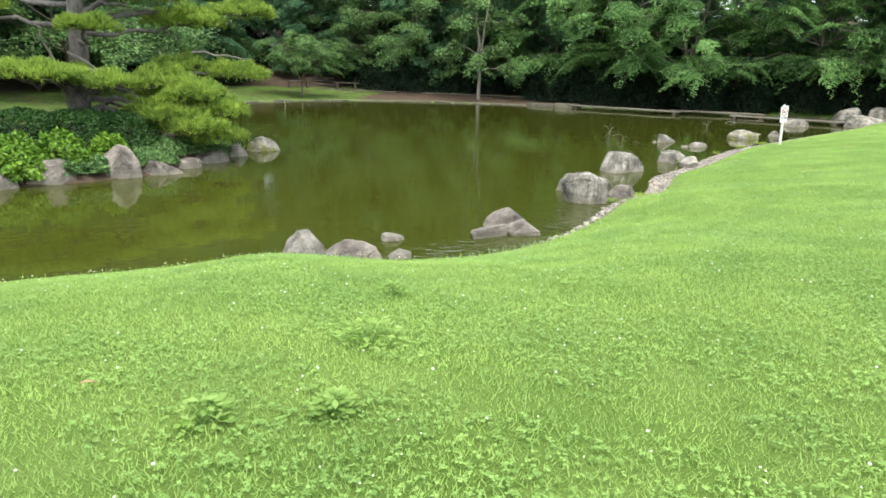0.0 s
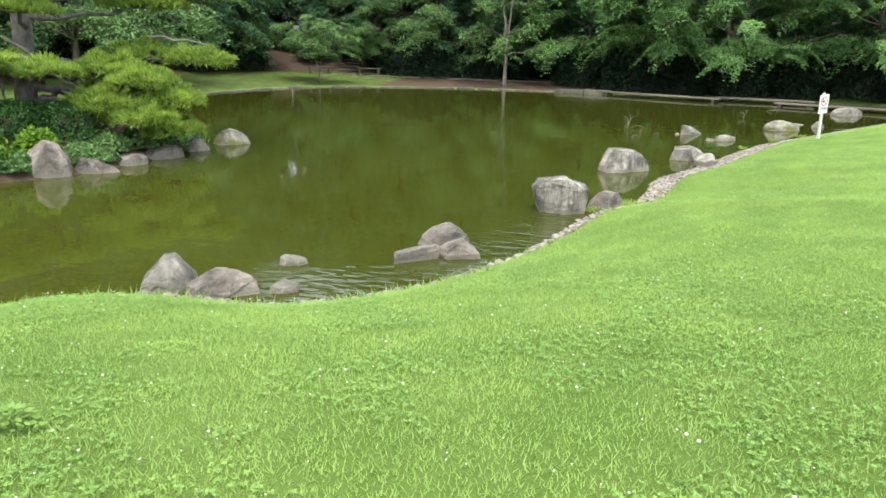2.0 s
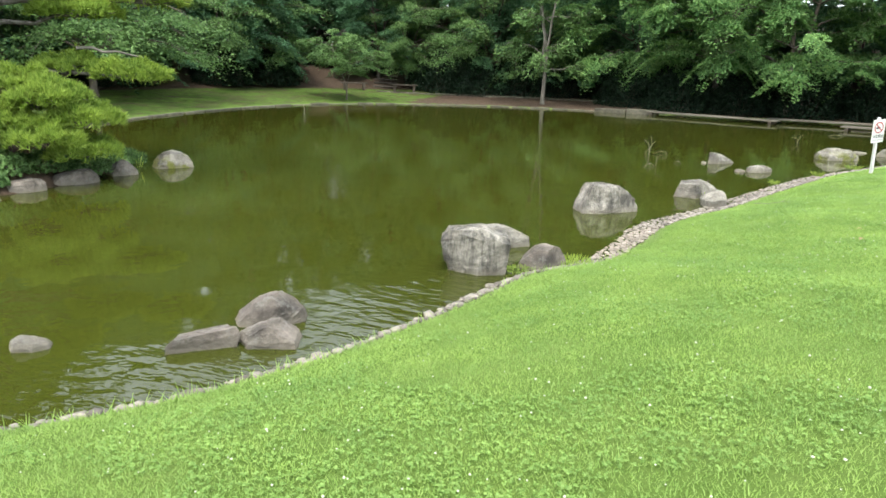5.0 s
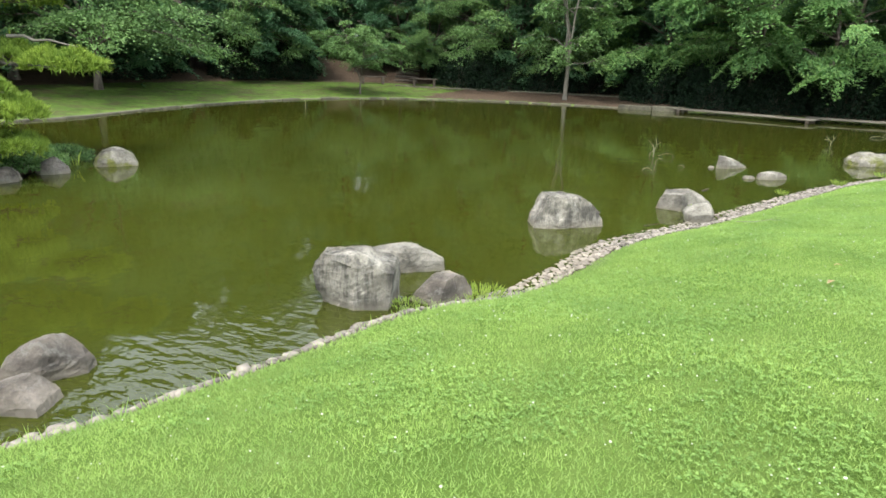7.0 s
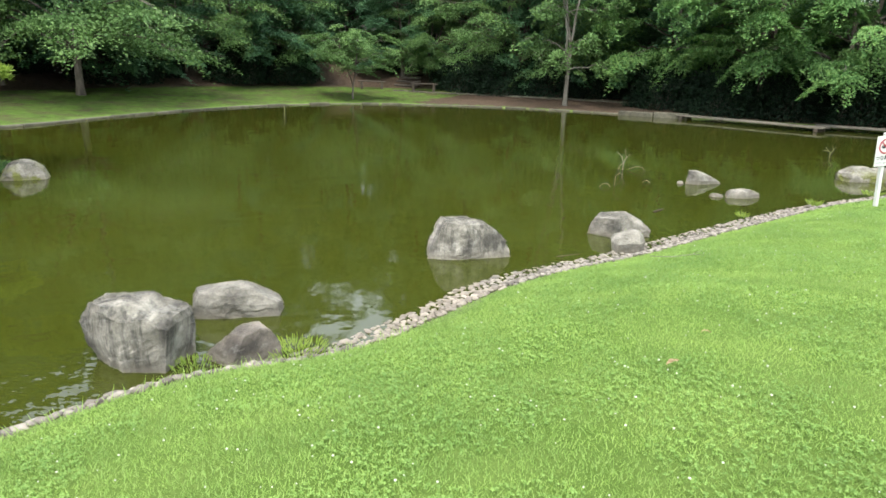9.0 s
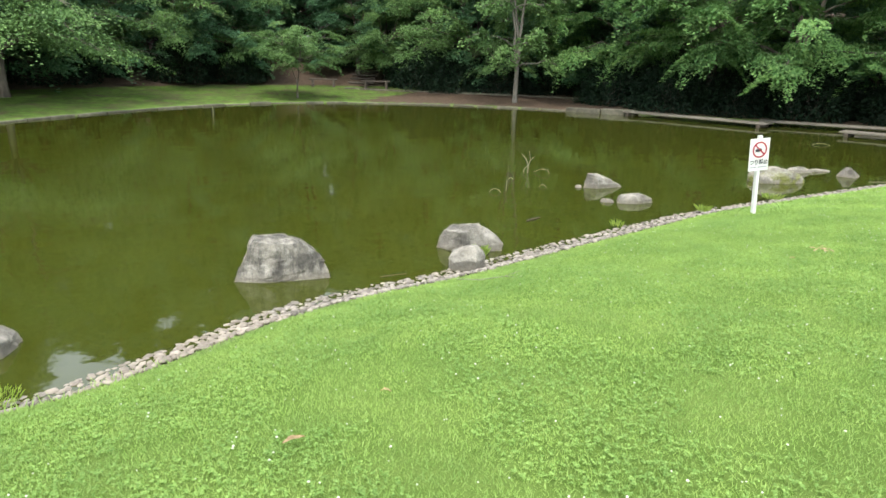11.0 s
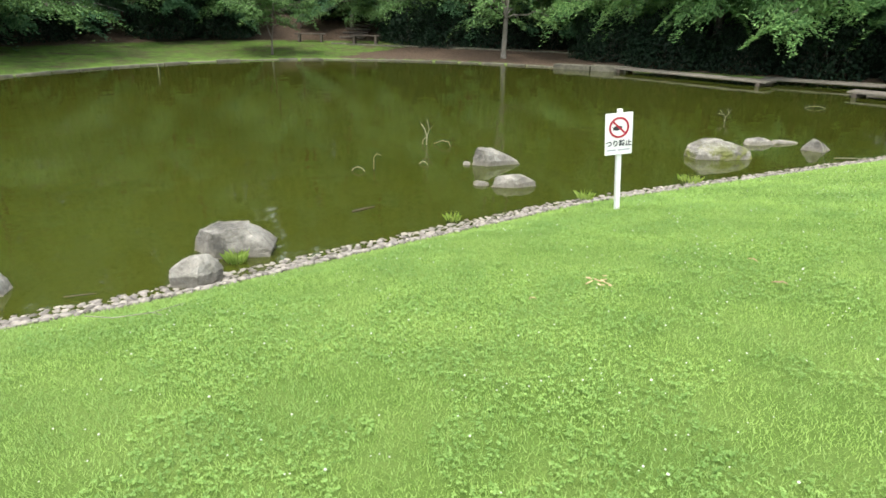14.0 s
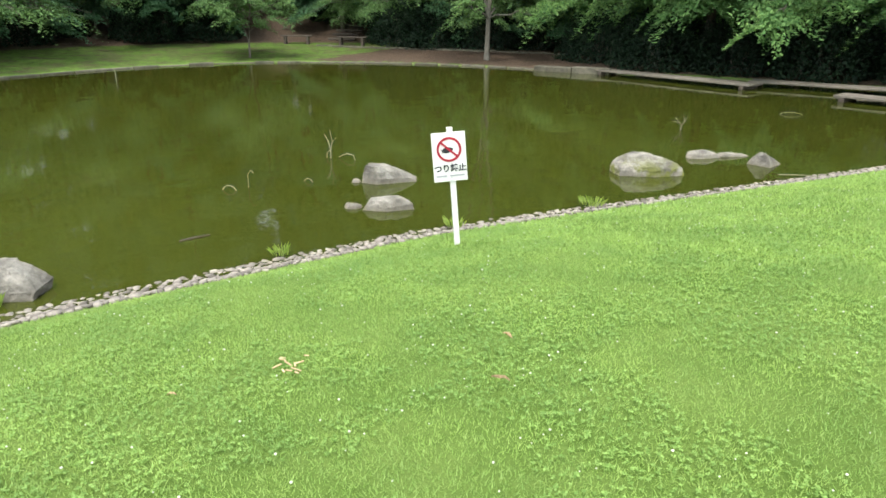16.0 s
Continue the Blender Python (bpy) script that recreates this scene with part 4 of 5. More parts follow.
def shrub(name, label, at, size, n, leaf, mat, seed, square=0.0, shoots=0):
    """A bush: stems, and leaves gathered near its uneven outer skin."""
    rng = np.random.default_rng(seed)
    thing = tagged(new(name), label, "shrub")
    base = np.array(at)
    d = unit(rng.normal(0, 1, (n, 3)))
    d[:, 2] = np.abs(d[:, 2])
    if square:
        d = d / np.maximum(np.abs(d).max(1, keepdims=True) ** square, 1e-3)
    lump = np.array([noise.noise(Vector(q * 3.0) + Vector((seed, 0, 0))) for q in d])
    rad = (1 - np.abs(rng.normal(0, 0.16, n))) * (1 + (0.08 if square else 0.3) * lump)
    c = base + d * rad[:, None] * np.array(size)
    ax = unit(d * 0.6 + rng.normal(0, 0.6, (n, 3)))
    nm = unit(d + np.array([0, 0, 0.5]) + rng.normal(0, 0.5, (n, 3)))
    s = rng.uniform(0.7, 1.3, n) * leaf
    lines = [bent(base + np.array([rng.normal(0, size[0] * 0.12), rng.normal(0, size[1] * 0.12), -0.1]), base + e * np.array(size) * 0.85, 0.016, 0.005, rng, 4, 0.0, 0.03) for e in d[:26]]
    soup("woody_base", *tubes(lines, 5), M_BARK, thing, True)
    soup("foliage", *leaf_quads(c, ax, nm, s, s * 0.48), mat, thing)
    return thing


for k, (x, y) in enumerate([(-12.3, 5.5), (-11.55, 6.15), (-10.85, 6.85), (-10.3, 7.45), (-13.0, 4.9)]):
    shrub("hedge_bush", "dark green clipped evergreen hedge bush on the islet", (x, y, height(x, y)), (0.66, 0.62, 0.72), 5600, 0.06, M_HEDGE, 20 + k, 0.6)
SHRUBS = [(-10.75, 5.0, 0.62, 0.5, 0.5), (-11.3, 4.2, 0.6, 0.5, 0.42), (-11.6, 4.6, 0.75, 0.55, 0.62), (-10.95, 5.2, 0.6, 0.5, 0.55), (-10.35, 5.75, 0.5, 0.42, 0.6), (-10.0, 6.5, 0.42, 0.36, 0.5), (-12.4, 4.2, 0.7, 0.5, 0.55)]
for k, (x, y, a, b, c) in enumerate(SHRUBS):
    shrub("leafy_shrub", "bright yellow-green leafy shrub above the islet's stones", (x, y, height(x, y) - 0.05), (a, b, c), 3000, 0.1, M_SHRUB, 40 + k)
for k, (x, y, a, b, c) in enumerate([(-9.55, 6.95, 0.45, 0.4, 0.32), (-10.2, 5.6, 0.4, 0.4, 0.3), (-10.75, 4.85, 0.4, 0.4, 0.3), (-9.75, 7.7, 0.6, 0.5, 0.36), (-9.7, 8.5, 0.55, 0.5, 0.34), (-9.6, 9.3, 0.5, 0.5, 0.3), (-9.9, 10.0, 0.5, 0.45, 0.3), (-10.5, 10.9, 0.6, 0.5, 0.34), (-9.95, 5.95, 0.4, 0.35, 0.28), (-10.5, 5.2, 0.4, 0.35, 0.26), (-9.45, 7.3, 0.35, 0.3, 0.24)]):
    shrub("low_shrub", "low green ground-cover shrub under the pine", (x, y, height(x, y) - 0.05), (a, b, c), 2400, 0.07, M_OLIVE, 60 + k)


# ---- trees of the far bank ----
def place(tree, x, y, turn=0.0, scale=1.0):
    tree.matrix_basis = pose(x, y, height(x, y), 0, 0, turn) @ Matrix.Diagonal((scale, scale, scale, 1))
    return tree


maple = place(broadleaf("maple_tree", "broad maple with layered bright green sprays drooping to the water", 13, 5.4, 2.1, 32, 5, 560, 0.19, M_MAPLE, M_BARK, 5, 0.2, 2, 0.5, 0.28, 1.5, 0.25, 0.04, 0.2, 0.42), 1.4, 39.9, 0)
for x, y, turn, sc in ((4.9, 39.3, 140, 0.93), (12.2, 38.7, 260, 1.0), (16.8, 36.8, 60, 1.05), (19.5, 34.0, 190, 1.1), (-3.2, 42.2, 310, 0.95)):
    copy_thing(maple, pose(x, y, height(x, y) - 0.1, 0, 0, turn) @ Matrix.Diagonal((sc, sc, sc, 1)))
slender = place(broadleaf("slender_tree", "slender pale-barked tree with hanging grey-green foliage", 10, 3.0, 1.9, 18, 7, 80, 0.17, M_OLIVE, M_BARK_PALE, 9, 0.12, 3, 0.6, 0.2, 1.3), -7.7, 38.0)
edge_tree = place(broadleaf("cherry_tree", "spreading tree with grey branches low over the lawn", 10, 6.2, 1.5, 34, 8, 230, 0.135, M_OLIVE, M_BARK, 15, 0.17, 3, 0.3, 0.4, 1.5), -24.0, 22.0)
for x, y, turn, sc in ((-27.2, 34.0, 75, 0.9), (-29.5, 15.5, 200, 1.1), (-12.8, 43.4, 20, 0.95), (-18.6, 42.9, 130, 0.62)):
    copy_thing(edge_tree, pose(x, y, height(x, y) - 0.1, 0, 0, turn) @ Matrix.Diagonal((sc, sc, sc, 1)))
young = place(broadleaf("young_cherry_tree", "young cherry with low boughs over the lawn's edge", 4.4, 2.9, 2.3, 22, 6, 200, 0.12, M_OLIVE, M_BARK, 41, 0.06, 2, 0.3, 0.2, 1.1, 0.24, 0.06, 0.3), -17.4, 32.6, 0, 0.8)
tall = place(broadleaf("woodland_tree", "tall dark green woodland tree on the slope", 19, 5.4, 1.6, 44, 10, 230, 0.2, M_WOOD, M_BARK, 23, 0.28, 1, 0.35, 0.3, 1.15), -12.5, 47.0)
tall_b = place(broadleaf("woodland_tree", "tall dark green woodland tree on the slope", 17, 5.8, 1.0, 42, 10, 230, 0.2, M_WOOD, M_BARK, 29, 0.26, 2, 0.35, 0.35, 1.25), -3.0, 46.5)
under = place(broadleaf("understory_tree", "small shade tree with low leafy boughs at the wood's edge", 6.5, 3.2, 0.5, 26, 8, 200, 0.14, M_WOOD, M_BARK, 33, 0.09, 3, 0.35, 0.3, 1.3), -9.5, 44.5)
far_a = place(broadleaf("woodland_tree", "tall dark green woodland tree deep in the wood", 20, 5.6, 3.0, 40, 10, 62, 0.42, M_WOOD, M_BARK, 51, 0.3, 1, 0.35, 0.3, 0.9), -20, 56)
far_b = place(broadleaf("woodland_tree", "tall dark green woodland tree deep in the wood", 18, 5.8, 2.0, 40, 10, 62, 0.42, M_WOOD, M_BARK, 57, 0.3, 2, 0.35, 0.3, 0.9), -6, 60)
rngw = np.random.default_rng(77)
spots = []
for base_d, gap in ((11.5, 5.6), (18, 5.8), (25, 6.0), (33, 6.5)):
    line = smooth_line([(20, 33), (15, 39), (8, 41.5), (0, 40.2), (-7, 38.4), (-13, 36.6), (-18, 33.4), (-20.2, 28), (-20.4, 22), (-19.8, 14), (-22, 8), (-27, 3), (-32, -4)], False, 20)
    seg = np.concatenate([[0], np.cumsum(np.hypot(*np.diff(line, axis=0).T))])
    tang = unit(np.gradient(line, axis=0))
    for s in np.arange(0, seg[-1], gap):
        s = s + rngw.uniform(-1.5, 1.5)
        p = np.array([np.interp(s, seg, line[:, 0]), np.interp(s, seg, line[:, 1])])
        t = np.array([np.interp(s, seg, tang[:, 0]), np.interp(s, seg, tang[:, 1])])
        p = p + np.array([t[1], -t[0]]) * (base_d - 3.5 + rngw.uniform(-1.3, 1.3))
        spots.append((p, base_d))
for p in ((-27.5, 46.0), (-32.5, 41.5), (-23.5, 50.0), (-36, 36), (-26.5, 44.6), (-21.5, 46.2), (-17.0, 45.6), (-30, 50), (-19, 52)):
    spots.append((np.array(p), 25))
eye_line, plate_at = np.array([2.0, 3.0]), np.array([-23.2, 40.9])
for p, base_d in spots:
    along = np.clip((p - eye_line) @ (plate_at - eye_line) / ((plate_at - eye_line) @ (plate_at - eye_line)), 0, 1)
    if np.hypot(*(p - eye_line - along * (plate_at - eye_line))) < 5.0 and along < 0.97:
        continue
    if np.hypot(p[0] + 12.5, p[1] - 47) < 3 or np.hypot(p[0] + 3, p[1] - 46.5) < 3:
        continue
    sc = rngw.uniform(0.85, 1.15) * (1.0 if p[0] > -19 else 0.8 if base_d < 20 else 1.14)
    bearing = math.degrees(math.atan2(1.0 - p[0], p[1] - 1.0))
    if 26 < bearing < 54:
        sc *= 0.66 if bearing < 37 else 0.9
    kind = (tall, tall_b) if base_d < 15 else (far_a, far_b)
    copy_thing(kind[0] if rngw.uniform() < 0.5 else kind[1], pose(p[0], p[1], height(p[0], p[1]) - 0.15, 0, 0, rngw.uniform(0, 360)) @ Matrix.Diagonal((sc, sc, sc, 1)))

for x, y in ((-13.0, 44.0), (-5.5, 44.5), (-1.0, 44.0), (4.0, 43.5), (8.5, 43.0), (13, 41.5), (17.5, 38.5), (21, 33), (-27.5, 41.5), (-26.5, 36.5), (-29, 32), (-30, 24.5), (-31, 19), (-33, 12), (-31, 7)):
    sc = rngw.uniform(0.85, 1.2)
    copy_thing(under, pose(x, y, height(x, y) - 0.1, 0, 0, rngw.uniform(0, 360)) @ Matrix.Diagonal((sc, sc, sc, 1)))



def place_shade_bush(x, y, turn, sc):
    copy_thing(dark_bush, pose(x, y, height(x, y) - 0.1, 0, 0, turn) @ Matrix.Diagonal((sc, sc, sc, 1)))


# added bushes that fill the dark void under the trees, hiding trunks and ground
dark_bush = shrub("shade_bush", "near-black bush added for the deep shade under the trees", (0, 0, 0), (1.9, 1.5, 2.3), 9000, 0.13, M_SHADE, 91)
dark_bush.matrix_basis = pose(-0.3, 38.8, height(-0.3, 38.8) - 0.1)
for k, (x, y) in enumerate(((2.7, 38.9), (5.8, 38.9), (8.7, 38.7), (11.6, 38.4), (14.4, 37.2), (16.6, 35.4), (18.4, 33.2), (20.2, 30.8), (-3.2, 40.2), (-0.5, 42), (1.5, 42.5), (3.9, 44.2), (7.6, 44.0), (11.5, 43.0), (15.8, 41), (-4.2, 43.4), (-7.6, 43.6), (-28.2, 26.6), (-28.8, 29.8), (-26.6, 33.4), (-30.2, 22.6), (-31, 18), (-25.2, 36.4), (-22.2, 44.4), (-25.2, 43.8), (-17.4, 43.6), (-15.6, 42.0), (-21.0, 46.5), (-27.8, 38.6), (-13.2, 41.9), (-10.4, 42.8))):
    place_shade_bush(x, y, 47 * k % 360, rngw.uniform(0.85, 1.2))

cherry_z = height(-24.0, 22.0)
bare = [[(0.2, 1.5, 3.6 - cherry_z, 0.04), (0.9, 3.0, 2.7 - cherry_z, 0.03), (1.9, 4.2, 2.25 - cherry_z, 0.02), (2.9, 5.2, 1.95 - cherry_z, 0.008)],
        [(0.9, 3.0, 2.7 - cherry_z, 0.022), (1.7, 3.7, 2.7 - cherry_z, 0.015), (2.5, 4.2, 2.85 - cherry_z, 0.006)],
        [(1.5, 3.75, 2.42 - cherry_z, 0.018), (2.3, 4.8, 2.35 - cherry_z, 0.012), (3.1, 5.3, 2.1 - cherry_z, 0.005)]]
for ln in bare:
    soup("bare_branch", *tubes([ln], 6), M_BARK_PALE, edge_tree, True)


# ---- benches, log steps and a plate at the wood's edge ----
def bench(x, y, turn):
    b = tagged(new("bench"), "dark backless timber bench at the wood's edge", "bench")
    b.matrix_world = pose(x, y, height(x, y), 0, 0, turn)
    for k in range(3):
        part("seat_board", box(1.7, 0.13, 0.06, 0.01, (0, -0.15 + 0.15 * k, 0.4)), M_PILE, b)
    for sd in (-1, 1):
        part("leg", box(0.14, 0.4, 0.44, 0.015, (0.62 * sd, 0, -0.04)), M_PILE, b)


bench(-20.2, 38.4, 35)
bench(-17.2, 39.6, 25)


def log_steps():
    st = tagged(new("log_steps"), "earth steps edged with dark logs up the slope", "steps")
    d = unit(np.array([-0.42, 0.9]))
    for k in range(9):
        p = np.array([-19.4, 41.2]) + d * 0.85 * k
        v, f = tubes([[(-0.8, 0, 0, 0.09), (-0.3, 0, 0.01, 0.095), (0.3, 0, 0, 0.09), (0.8, 0, 0.005, 0.085)]], 10)
        # dark timber colour stands in for the wood's shade on the logs
        log = soup("log", v, f, M_PILE, st, True)
        log.matrix_basis = pose(p[0], p[1], height(p[0], p[1]) + 0.07, 0, 0, 25)


log_steps()


def plate():
    s = tagged(new("notice_plate"), "small pale notice plate on a thin post in the wood", "sign")
    z = height(-23.2, 40.9)
    s.matrix_world = pose(-23.2, 40.9, z, 0, 0, 35)
    v, f = tubes([[(0, 0, -0.3, 0.03), (0, 0, 1.0, 0.03), (0, 0, 3.45 - z, 0.03)]], 8)
    soup("post", v, f, M_BARK, s, True)
    part("plate", box(0.42, 0.02, 0.34, 0.004, (0, -0.045, 3.12 - z)), M_DULL, s)


plate()


# ---- lawn: blades, clover, flowers ----
def lawn_spots(rng, count, box_xy, dmin, dmax):
    x = rng.uniform(box_xy[0], box_xy[1], count)
    y = rng.uniform(box_xy[2], box_xy[3], count)
    d = sampled(FIELD_D, x, y)
    keep = (d > dmin + band(y) * 1.0) & (d < dmax) & (0.8 * x - 0.5 * y + 14 > 2)
    x, y = x[keep], y[keep]
    return x, y, sampled(FIELD_Z, x, y), d[keep]


def grass(name, label, count, box_xy, dmin, dmax, tall, wide, seed):
    rng = np.random.default_rng(seed)
    x, y, z, d = lawn_spots(rng, count, box_xy, dmin, dmax)
    n = len(x)
    h = rng.uniform(0.6, 1.3, n) * tall
    a = rng.uniform(0, 2 * math.pi, n)
    lean = rng.uniform(0.4, 1.6, n) * h
    w = wide * rng.uniform(0.7, 1.3, n)
    base = np.stack([x, y, z - 0.006], -1)
    face = np.stack([-np.sin(a), np.cos(a), 0 * a], -1) * w[:, None] / 2
    tip = base + np.stack([np.cos(a) * lean, np.sin(a) * lean, h], -1)
    v = np.stack([base - face, base + face, tip], 1).reshape(-1, 3)
    return tagged(soup(name, v, np.arange(n * 3).reshape(n, 3), M_BLADE), label, "grass", "", "stuff")


grass("lawn_grass", "short bright green lawn grass", 2300000, (-8, 10, -4.5, 17), 0.0, 7.6, 0.024, 0.006, 1)
grass("lawn_grass", "short bright green lawn grass", 260000, (3, 16, 16, 31), 0.0, 8.0, 0.036, 0.014, 2)
grass("edge_grass", "longer grass hanging over the water's edge", 60000, (-9, 1, -2, 9), -0.04, 0.4, 0.075, 0.009, 3)


def clover(count, seed):
    rng = np.random.default_rng(seed)
    x, y, z, d = lawn_spots(rng, count, (-7, 11, -4.5, 18), 0.5, 7.5)
    patch = np.array([noise.noise(Vector((a * 0.9, b * 0.9, 3.1))) + 0.5 * noise.noise(Vector((a * 2.7, b * 2.7, 9.1))) for a, b in zip(x, y)])
    keep = patch > -0.1
    x, y, z = x[keep], y[keep], z[keep]
    n = len(x)
    c = np.repeat(np.stack([x, y, z + rng.uniform(0.016, 0.036, n)], -1), 3, 0)
    a = np.repeat(rng.uniform(0, 6.28, n), 3) + np.tile([0, 2.1, 4.2], n)
    ax = unit(np.stack([np.cos(a), np.sin(a), rng.normal(0, 0.25, 3 * n)], -1))
    s = np.repeat(rng.uniform(0.009, 0.0155, n), 3)
    nm = unit(np.array([0, 0, 1.0]) + rng.normal(0, 0.25, (3 * n, 3)))
    v, f = leaf_quads(c + ax * s[:, None] * 0.5, ax, nm, s, s * 0.95)
    tagged(soup("clover", v, f, M_CLOVER), "patches of dark green clover in the lawn", "clover", "", "stuff")


clover(330000, 5)


def flowers(count, seed):
    rng = np.random.default_rng(seed)
    x, y, z, d = lawn_spots(rng, count, (-7, 13, -4.5, 24), 0.45, 7.5)
    bm = bmesh.new()
    bmesh.ops.create_icosphere(bm, subdivisions=1, radius=1.0)
    pv = np.array([tuple(v.co) for v in bm.verts])
    pf = np.array([[v.index for v in fc.verts] for fc in bm.faces])
    bm.free()
    n = len(x)
    s = 0.0035 + 0.0042 * rng.uniform(0, 1, n) ** 2.2
    v = np.stack([x, y, z + rng.uniform(0.04, 0.07, n)], -1)[:, None] + pv[None] * s[:, None, None] * np.array([1, 1, 0.8])
    f = (pf[None] + (np.arange(n) * len(pv))[:, None, None]).reshape(-1, 3)
    tagged(soup("clover_flowers", v.reshape(-1, 3), f, M_FLOWER, None, True), "scattered small white clover flowers in the lawn", "flowers", "", "stuff")


flowers(9000, 6)


def weed(x, y, r, n, seed, mat, label, name="weed_clump", leaf=0.045):
    rng = np.random.default_rng(seed)
    z = height(x, y)
    thing = tagged(new(name), label, "plant")
    a, k = rng.uniform(0, 6.28, n), np.sqrt(rng.uniform(0, 1, n))
    c = np.stack([x + r * k * np.cos(a), y + r * k * np.sin(a), z + (1 - k * k) * r * 0.5 + rng.uniform(0.01, 0.05, n)], -1)
    ax = unit(np.stack([np.cos(a), np.sin(a), rng.normal(0.2, 0.3, n)], -1))
    nm = unit(np.array([0, 0, 1.0]) + rng.normal(0, 0.4, (n, 3)))
    s = leaf * rng.uniform(0.6, 1.2, n)
    soup("foliage", *leaf_quads(c, ax, nm, s, s * 0.5), mat, thing)
    soup("stem", *tubes([bent((x, y, z - 0.01), c[i], 0.003, 0.0015, rng, 3, 0.02, 0.005) for i in range(14)], 4), M_CLOVER, thing)


for k, (x, y, r) in enumerate([(-1.965, -1.94, 0.15), (-2.27, -2.82, 0.1), (-1.86, -2.68, 0.08), (-2.14, -0.97, 0.09)]):
    weed(x, y, r, 110, 80 + k, M_BLADE, "low clump of darker broad-leaved weeds in the lawn", "weed_clump", 0.045)


def tuft(x, y, z, r, h, n, seed, label):
    rng = np.random.default_rng(seed)
    a, k = rng.uniform(0, 6.28, n), np.sqrt(rng.uniform(0, 1, n))
    base = np.stack([x + r * k * np.cos(a), y + r * k * np.sin(a), np.full(n, z)], -1)
    hh = h * rng.uniform(0.5, 1.1, n)
    out = np.stack([np.cos(a), np.sin(a), 0 * a], -1) * (hh * rng.uniform(0.2, 0.8, n))[:, None]
    face = np.stack([-np.sin(a), np.cos(a), 0 * a], -1) * 0.0032
    up = np.array([0, 0, 1.0]) * hh[:, None]
    v = np.stack([base - face, base + face, base + out * 0.3 + up * 0.65 + face, base + out + up, base + out * 0.3 + up * 0.65 - face], 1).reshape(-1, 3)
    tagged(soup("grass_tuft", v, np.arange(n * 5).reshape(n, 5), M_TUFT), label, "grass tuft")


tuft(1.55, 13.2, 0.0, 0.1, 0.12, 130, 1, "bright grass tuft growing at a boulder's foot")
tuft(-4.0, 2.3, height(-4.0, 2.3), 0.3, 0.14, 260, 2, "long grass tuft between boulders at the water's edge")
tuft(0.06, 7.9, 0.03, 0.24, 0.06, 300, 3, "long grass tuft beside a boulder at the water's edge")
tuft(-0.42, 7.25, 0.03, 0.16, 0.045, 160, 4, "grass growing at the foot of a boulder")
tuft(3.83, 17.34, 0.05, 0.1, 0.11, 90, 5, "grass tuft among the pebbles behind the sign")
tuft(4.83, 19.17, 0.05, 0.16, 0.1, 90, 6, "grass tuft among the pebbles")
tuft(2.79, 15.53, 0.05, 0.1, 0.09, 50, 7, "grass tuft among the pebbles")
tuft(-9.3, 10.3, 0.05, 0.1, 0.26, 6, 8, "tall thin reeds at the islet's edge")


# ---- dry leaves and wood chips on the grass ----
def dry_leaf(x, y, length, turn, seed):
    rng = np.random.default_rng(seed)
    bm = bmesh.new()
    rows = []
    for k in range(7):
        t = k / 6
        w = length * 0.17 * math.sin(math.pi * (0.08 + 0.88 * t))
        zc = 0.012 * math.sin(3.1 * t) * rng.uniform(0.6, 1.5)
        rows.append([bm.verts.new((length * (t - 0.5), s * w, zc + abs(s) * 0.006)) for s in (-1, 0, 1)])
    for a, b in zip(rows[:-1], rows[1:]):
        for i in range(2):
            bm.faces.new((a[i], a[i + 1], b[i + 1], b[i]))
    bmesh.ops.solidify(bm, geom=bm.faces[:], thickness=0.0015)
    ob = part("dry_leaf", bm, M_DRY)
    ob.matrix_world = pose(x, y, height(x, y) + 0.045, 0, 0, turn)
    tagged(ob, "curled pale brown dry leaf on the grass", "leaf", "dry leaves on the lawn")


for k, (x, y, ln, a) in enumerate([(6.5, 13.59, 0.1, 10), (6.27, 14.09, 0.08, -20), (5.09, 12.68, 0.05, 30), (2.96, 7.84, 0.11, 60), (3.06, 8.51, 0.06, 20), (-2.84, -2.68, 0.06, 40)]):
    dry_leaf(x, y, ln, a, k)


def chips(x, y):
    rng = np.random.default_rng(3)
    heap = tagged(new("wood_chips"), "small scatter of pale dry wood chips on the grass", "wood chips")
    heap.location = (x, y, height(x, y) + 0.03)
    for k in range(12):
        ob = part("chip", box(rng.uniform(0.025, 0.06), 0.009, 0.006, 0.002), M_DRY, heap)
        ob.matrix_basis = pose(rng.normal(0, 0.05), rng.normal(0, 0.04), rng.uniform(0, 0.02), rng.normal(0, 12), rng.normal(0, 12), rng.uniform(-40, 60))


chips(5.41, 13.23)


# ---- pebbles along the water's edge ----
def pebble_mesh(seed):
    bm = bmesh.new()
    bmesh.ops.create_icosphere(bm, subdivisions=1, radius=1.0)
    off = Vector((seed * 7.3, seed * 1.7, 0))
    for v in bm.verts:
        v.co *= 1 + 0.35 * noise.noise(v.co * 1.3 + off)
    me = bpy.data.meshes.new("pebble")
    bm.to_mesh(me)
    bm.free()
    me.materials.append(M_PEBBLE)
    me.polygons.foreach_set("use_smooth", [True] * len(me.polygons))
    return me


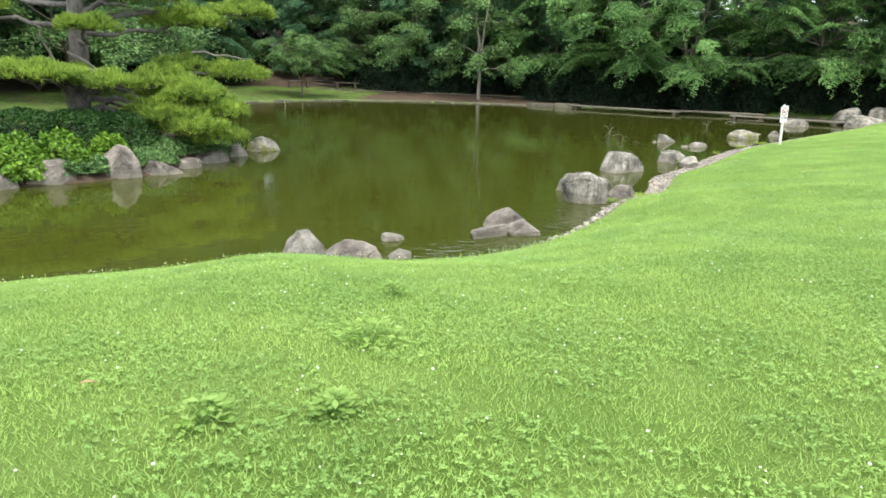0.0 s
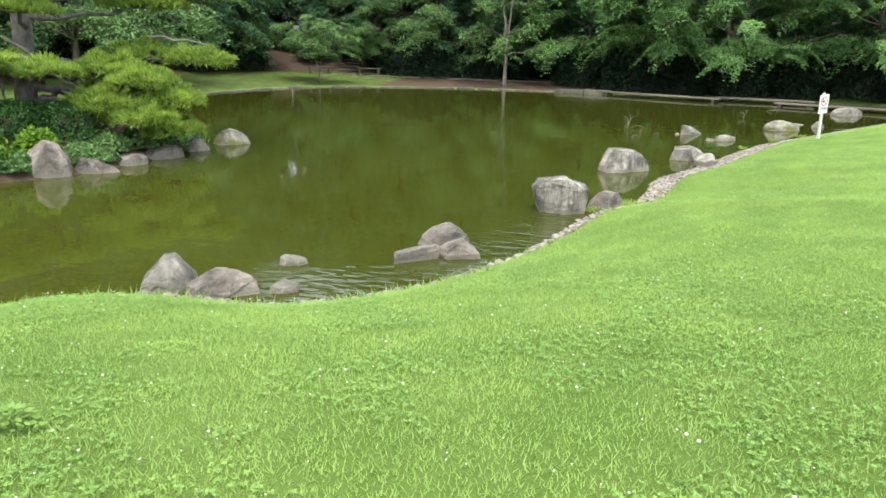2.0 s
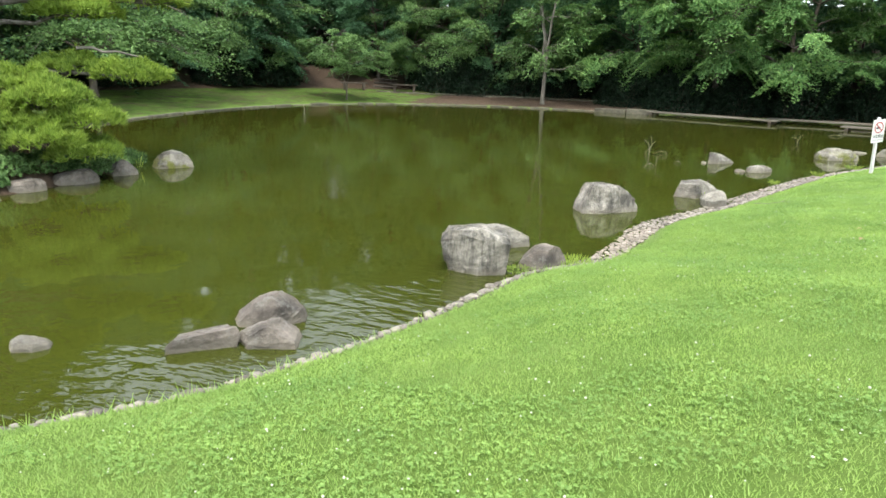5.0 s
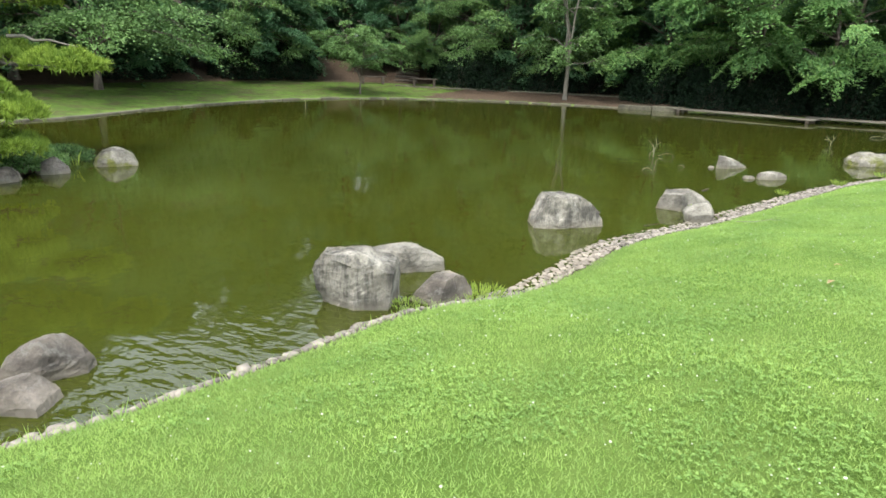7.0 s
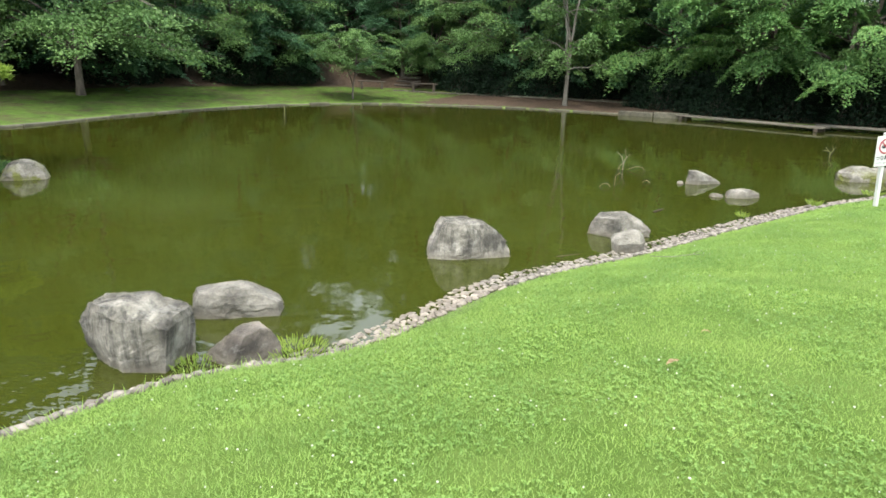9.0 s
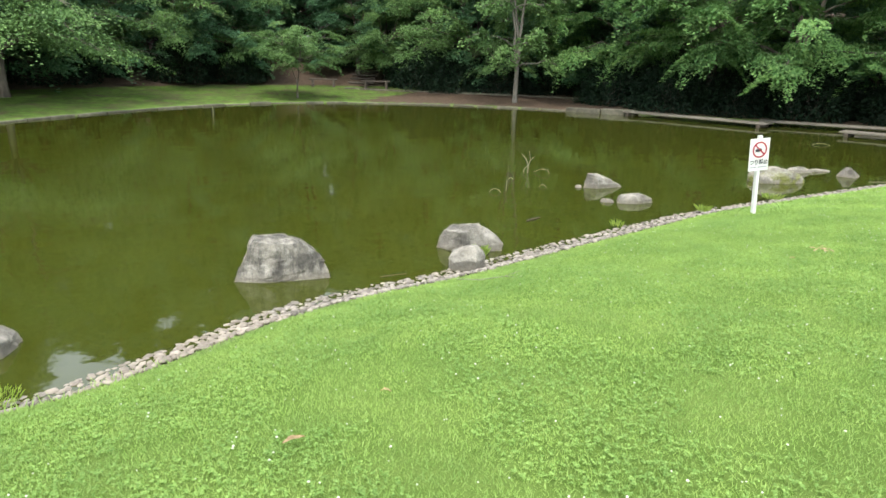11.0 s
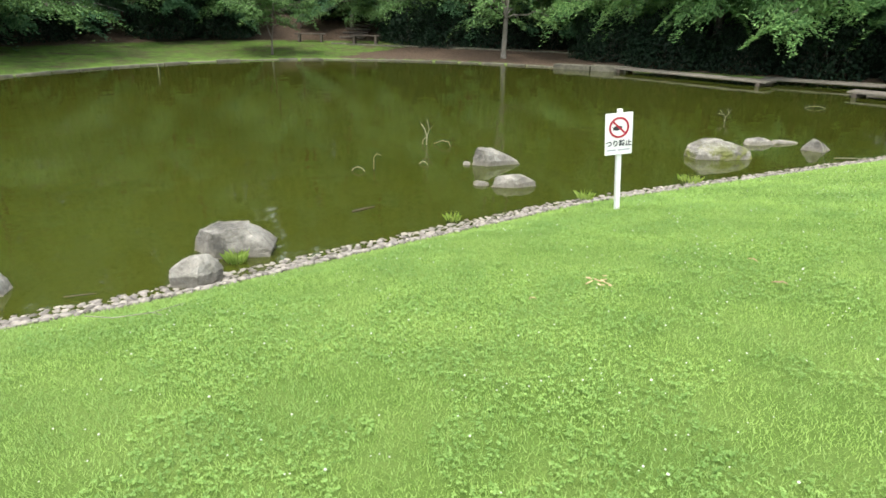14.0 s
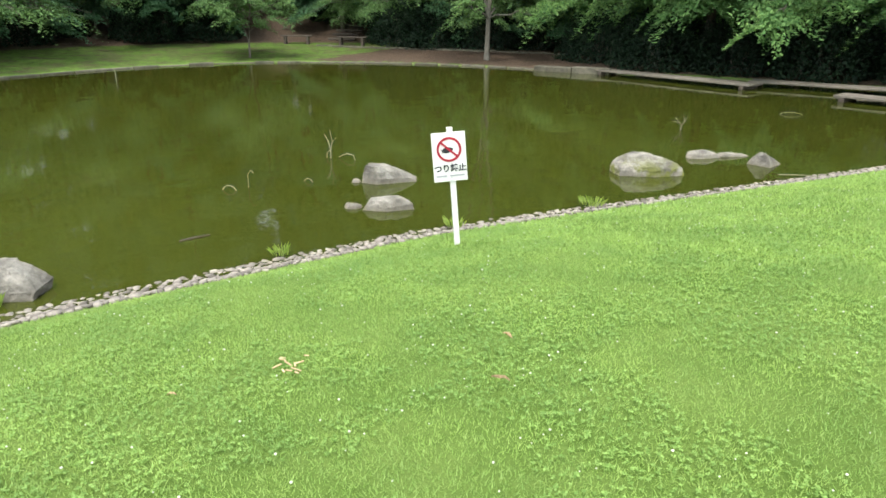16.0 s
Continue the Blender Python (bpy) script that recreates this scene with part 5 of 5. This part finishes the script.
def pebbles():
    edge = tagged(new("pebble_edge"), "band of pale rounded pebbles along the water's edge", "pebbles", "", "structure")
    rng = np.random.default_rng(8)
    kinds = [pebble_mesh(k) for k in range(8)]
    line = smooth_line(SHORE, False, 8)
    seg = np.hypot(*np.diff(line, axis=0).T)
    s = np.concatenate([[0], np.cumsum(seg)])
    y_at = lambda q: float(np.interp(q, s, line[:, 1]))
    tang = unit(np.gradient(line, axis=0))
    rest_v, rest_f, singles, count = [], [], 0, 0
    base = [(np.array([tuple(v.co) for v in me.vertices]), np.array([list(p.vertices) for p in me.polygons])) for me in kinds]
    q = 0.0
    while q < s[-1] - 4:
        x0, y0 = np.interp(q, s, line[:, 0]), y_at(q)
        width = float(band(y0)) if x0 > -4.2 else 0
        t = np.array([np.interp(q, s, tang[:, 0]), np.interp(q, s, tang[:, 1])])
        nrm = np.array([t[1], -t[0]])
        dens = 1.0 if y0 > 7.5 else 0.85 if y0 > 5 else 0.65
        across = -0.03
        while across < width and width > 0:
            size = rng.uniform(0.022, 0.047) * (rng.uniform(0.8, 1.5) if y0 < 7.6 else 1.0)
            if rng.uniform() < dens:
                p = np.array([x0, y0]) + nrm * (across + rng.normal(0, 0.012)) + t * rng.uniform(-0.035, 0.035)
                z = max(hband(across, y0), -0.02) + 0.008
                m = pose(p[0], p[1], z + rng.uniform(-0.004, 0.012), rng.uniform(-12, 12), rng.uniform(-12, 12), rng.normal(math.degrees(math.atan2(t[1], t[0])), 30)) @ Matrix.Diagonal((size * rng.uniform(1.0, 1.45), size * 0.95, size * rng.uniform(0.4, 0.6), 1))
                k = int(rng.integers(0, 8))
                if 8.3 < y0 < 13.6 and singles < 300:
                    ob = new("pebble", kinds[k])
                    ob.parent = edge
                    ob.matrix_basis = m
                    singles += 1
                else:
                    v = base[k][0] @ np.array(m.to_3x3()).T + np.array(m.translation)
                    rest_f.append(base[k][1] + sum_v(rest_v))
                    rest_v.append(v)
                count += 1
            across += size * 1.35
        q += 0.06
    ob = soup("pebble_bed", np.concatenate(rest_v), np.concatenate(rest_f), M_PEBBLE_BED, edge, True)
    tagged(ob, "pale rounded pebbles", "", "", "stuff")


def hband(d, y):
    """Height of the shelving edge under the pebbles, d metres in from the water."""
    k = float(np.interp(y, SLOPE_Y, SLOPE))
    return 0.06 + k * max(d, 0) - 0.1 * math.exp(-max(d, 0) / 0.15) - 0.09 * float(step(7.0, 8.6, y)) * math.exp(-((d / 0.8) ** 2)) + min(d, 0) * 0.35


VCOUNT = [0, 0]


def sum_v(chunks):
    """Vertices so far, counted once."""
    while VCOUNT[0] < len(chunks):
        VCOUNT[1] += len(chunks[VCOUNT[0]])
        VCOUNT[0] += 1
    return VCOUNT[1]


M_PEBBLE_BED, pb_nt, pb_p = nodes_of("pebble_bed_stone")
pb_geo = pb_nt.nodes.new("ShaderNodeNewGeometry")
pb_c = blend(pb_nt, ramp(pb_nt, pb_geo.outputs["Random Per Island"], [(0.0, (0.09, 0.078, 0.063)), (0.5, (0.19, 0.168, 0.14)), (1.0, (0.29, 0.26, 0.215))]), ramp(pb_nt, grain(pb_nt, 30.0), [(0.3, (0.75, 0.75, 0.75)), (0.7, (1.1, 1.1, 1.1))]), 1.0, "MULTIPLY")
pb_nt.links.new(pb_c, pb_p.inputs["Base Color"])
pb_p.inputs["Roughness"].default_value = 0.8
pebbles()
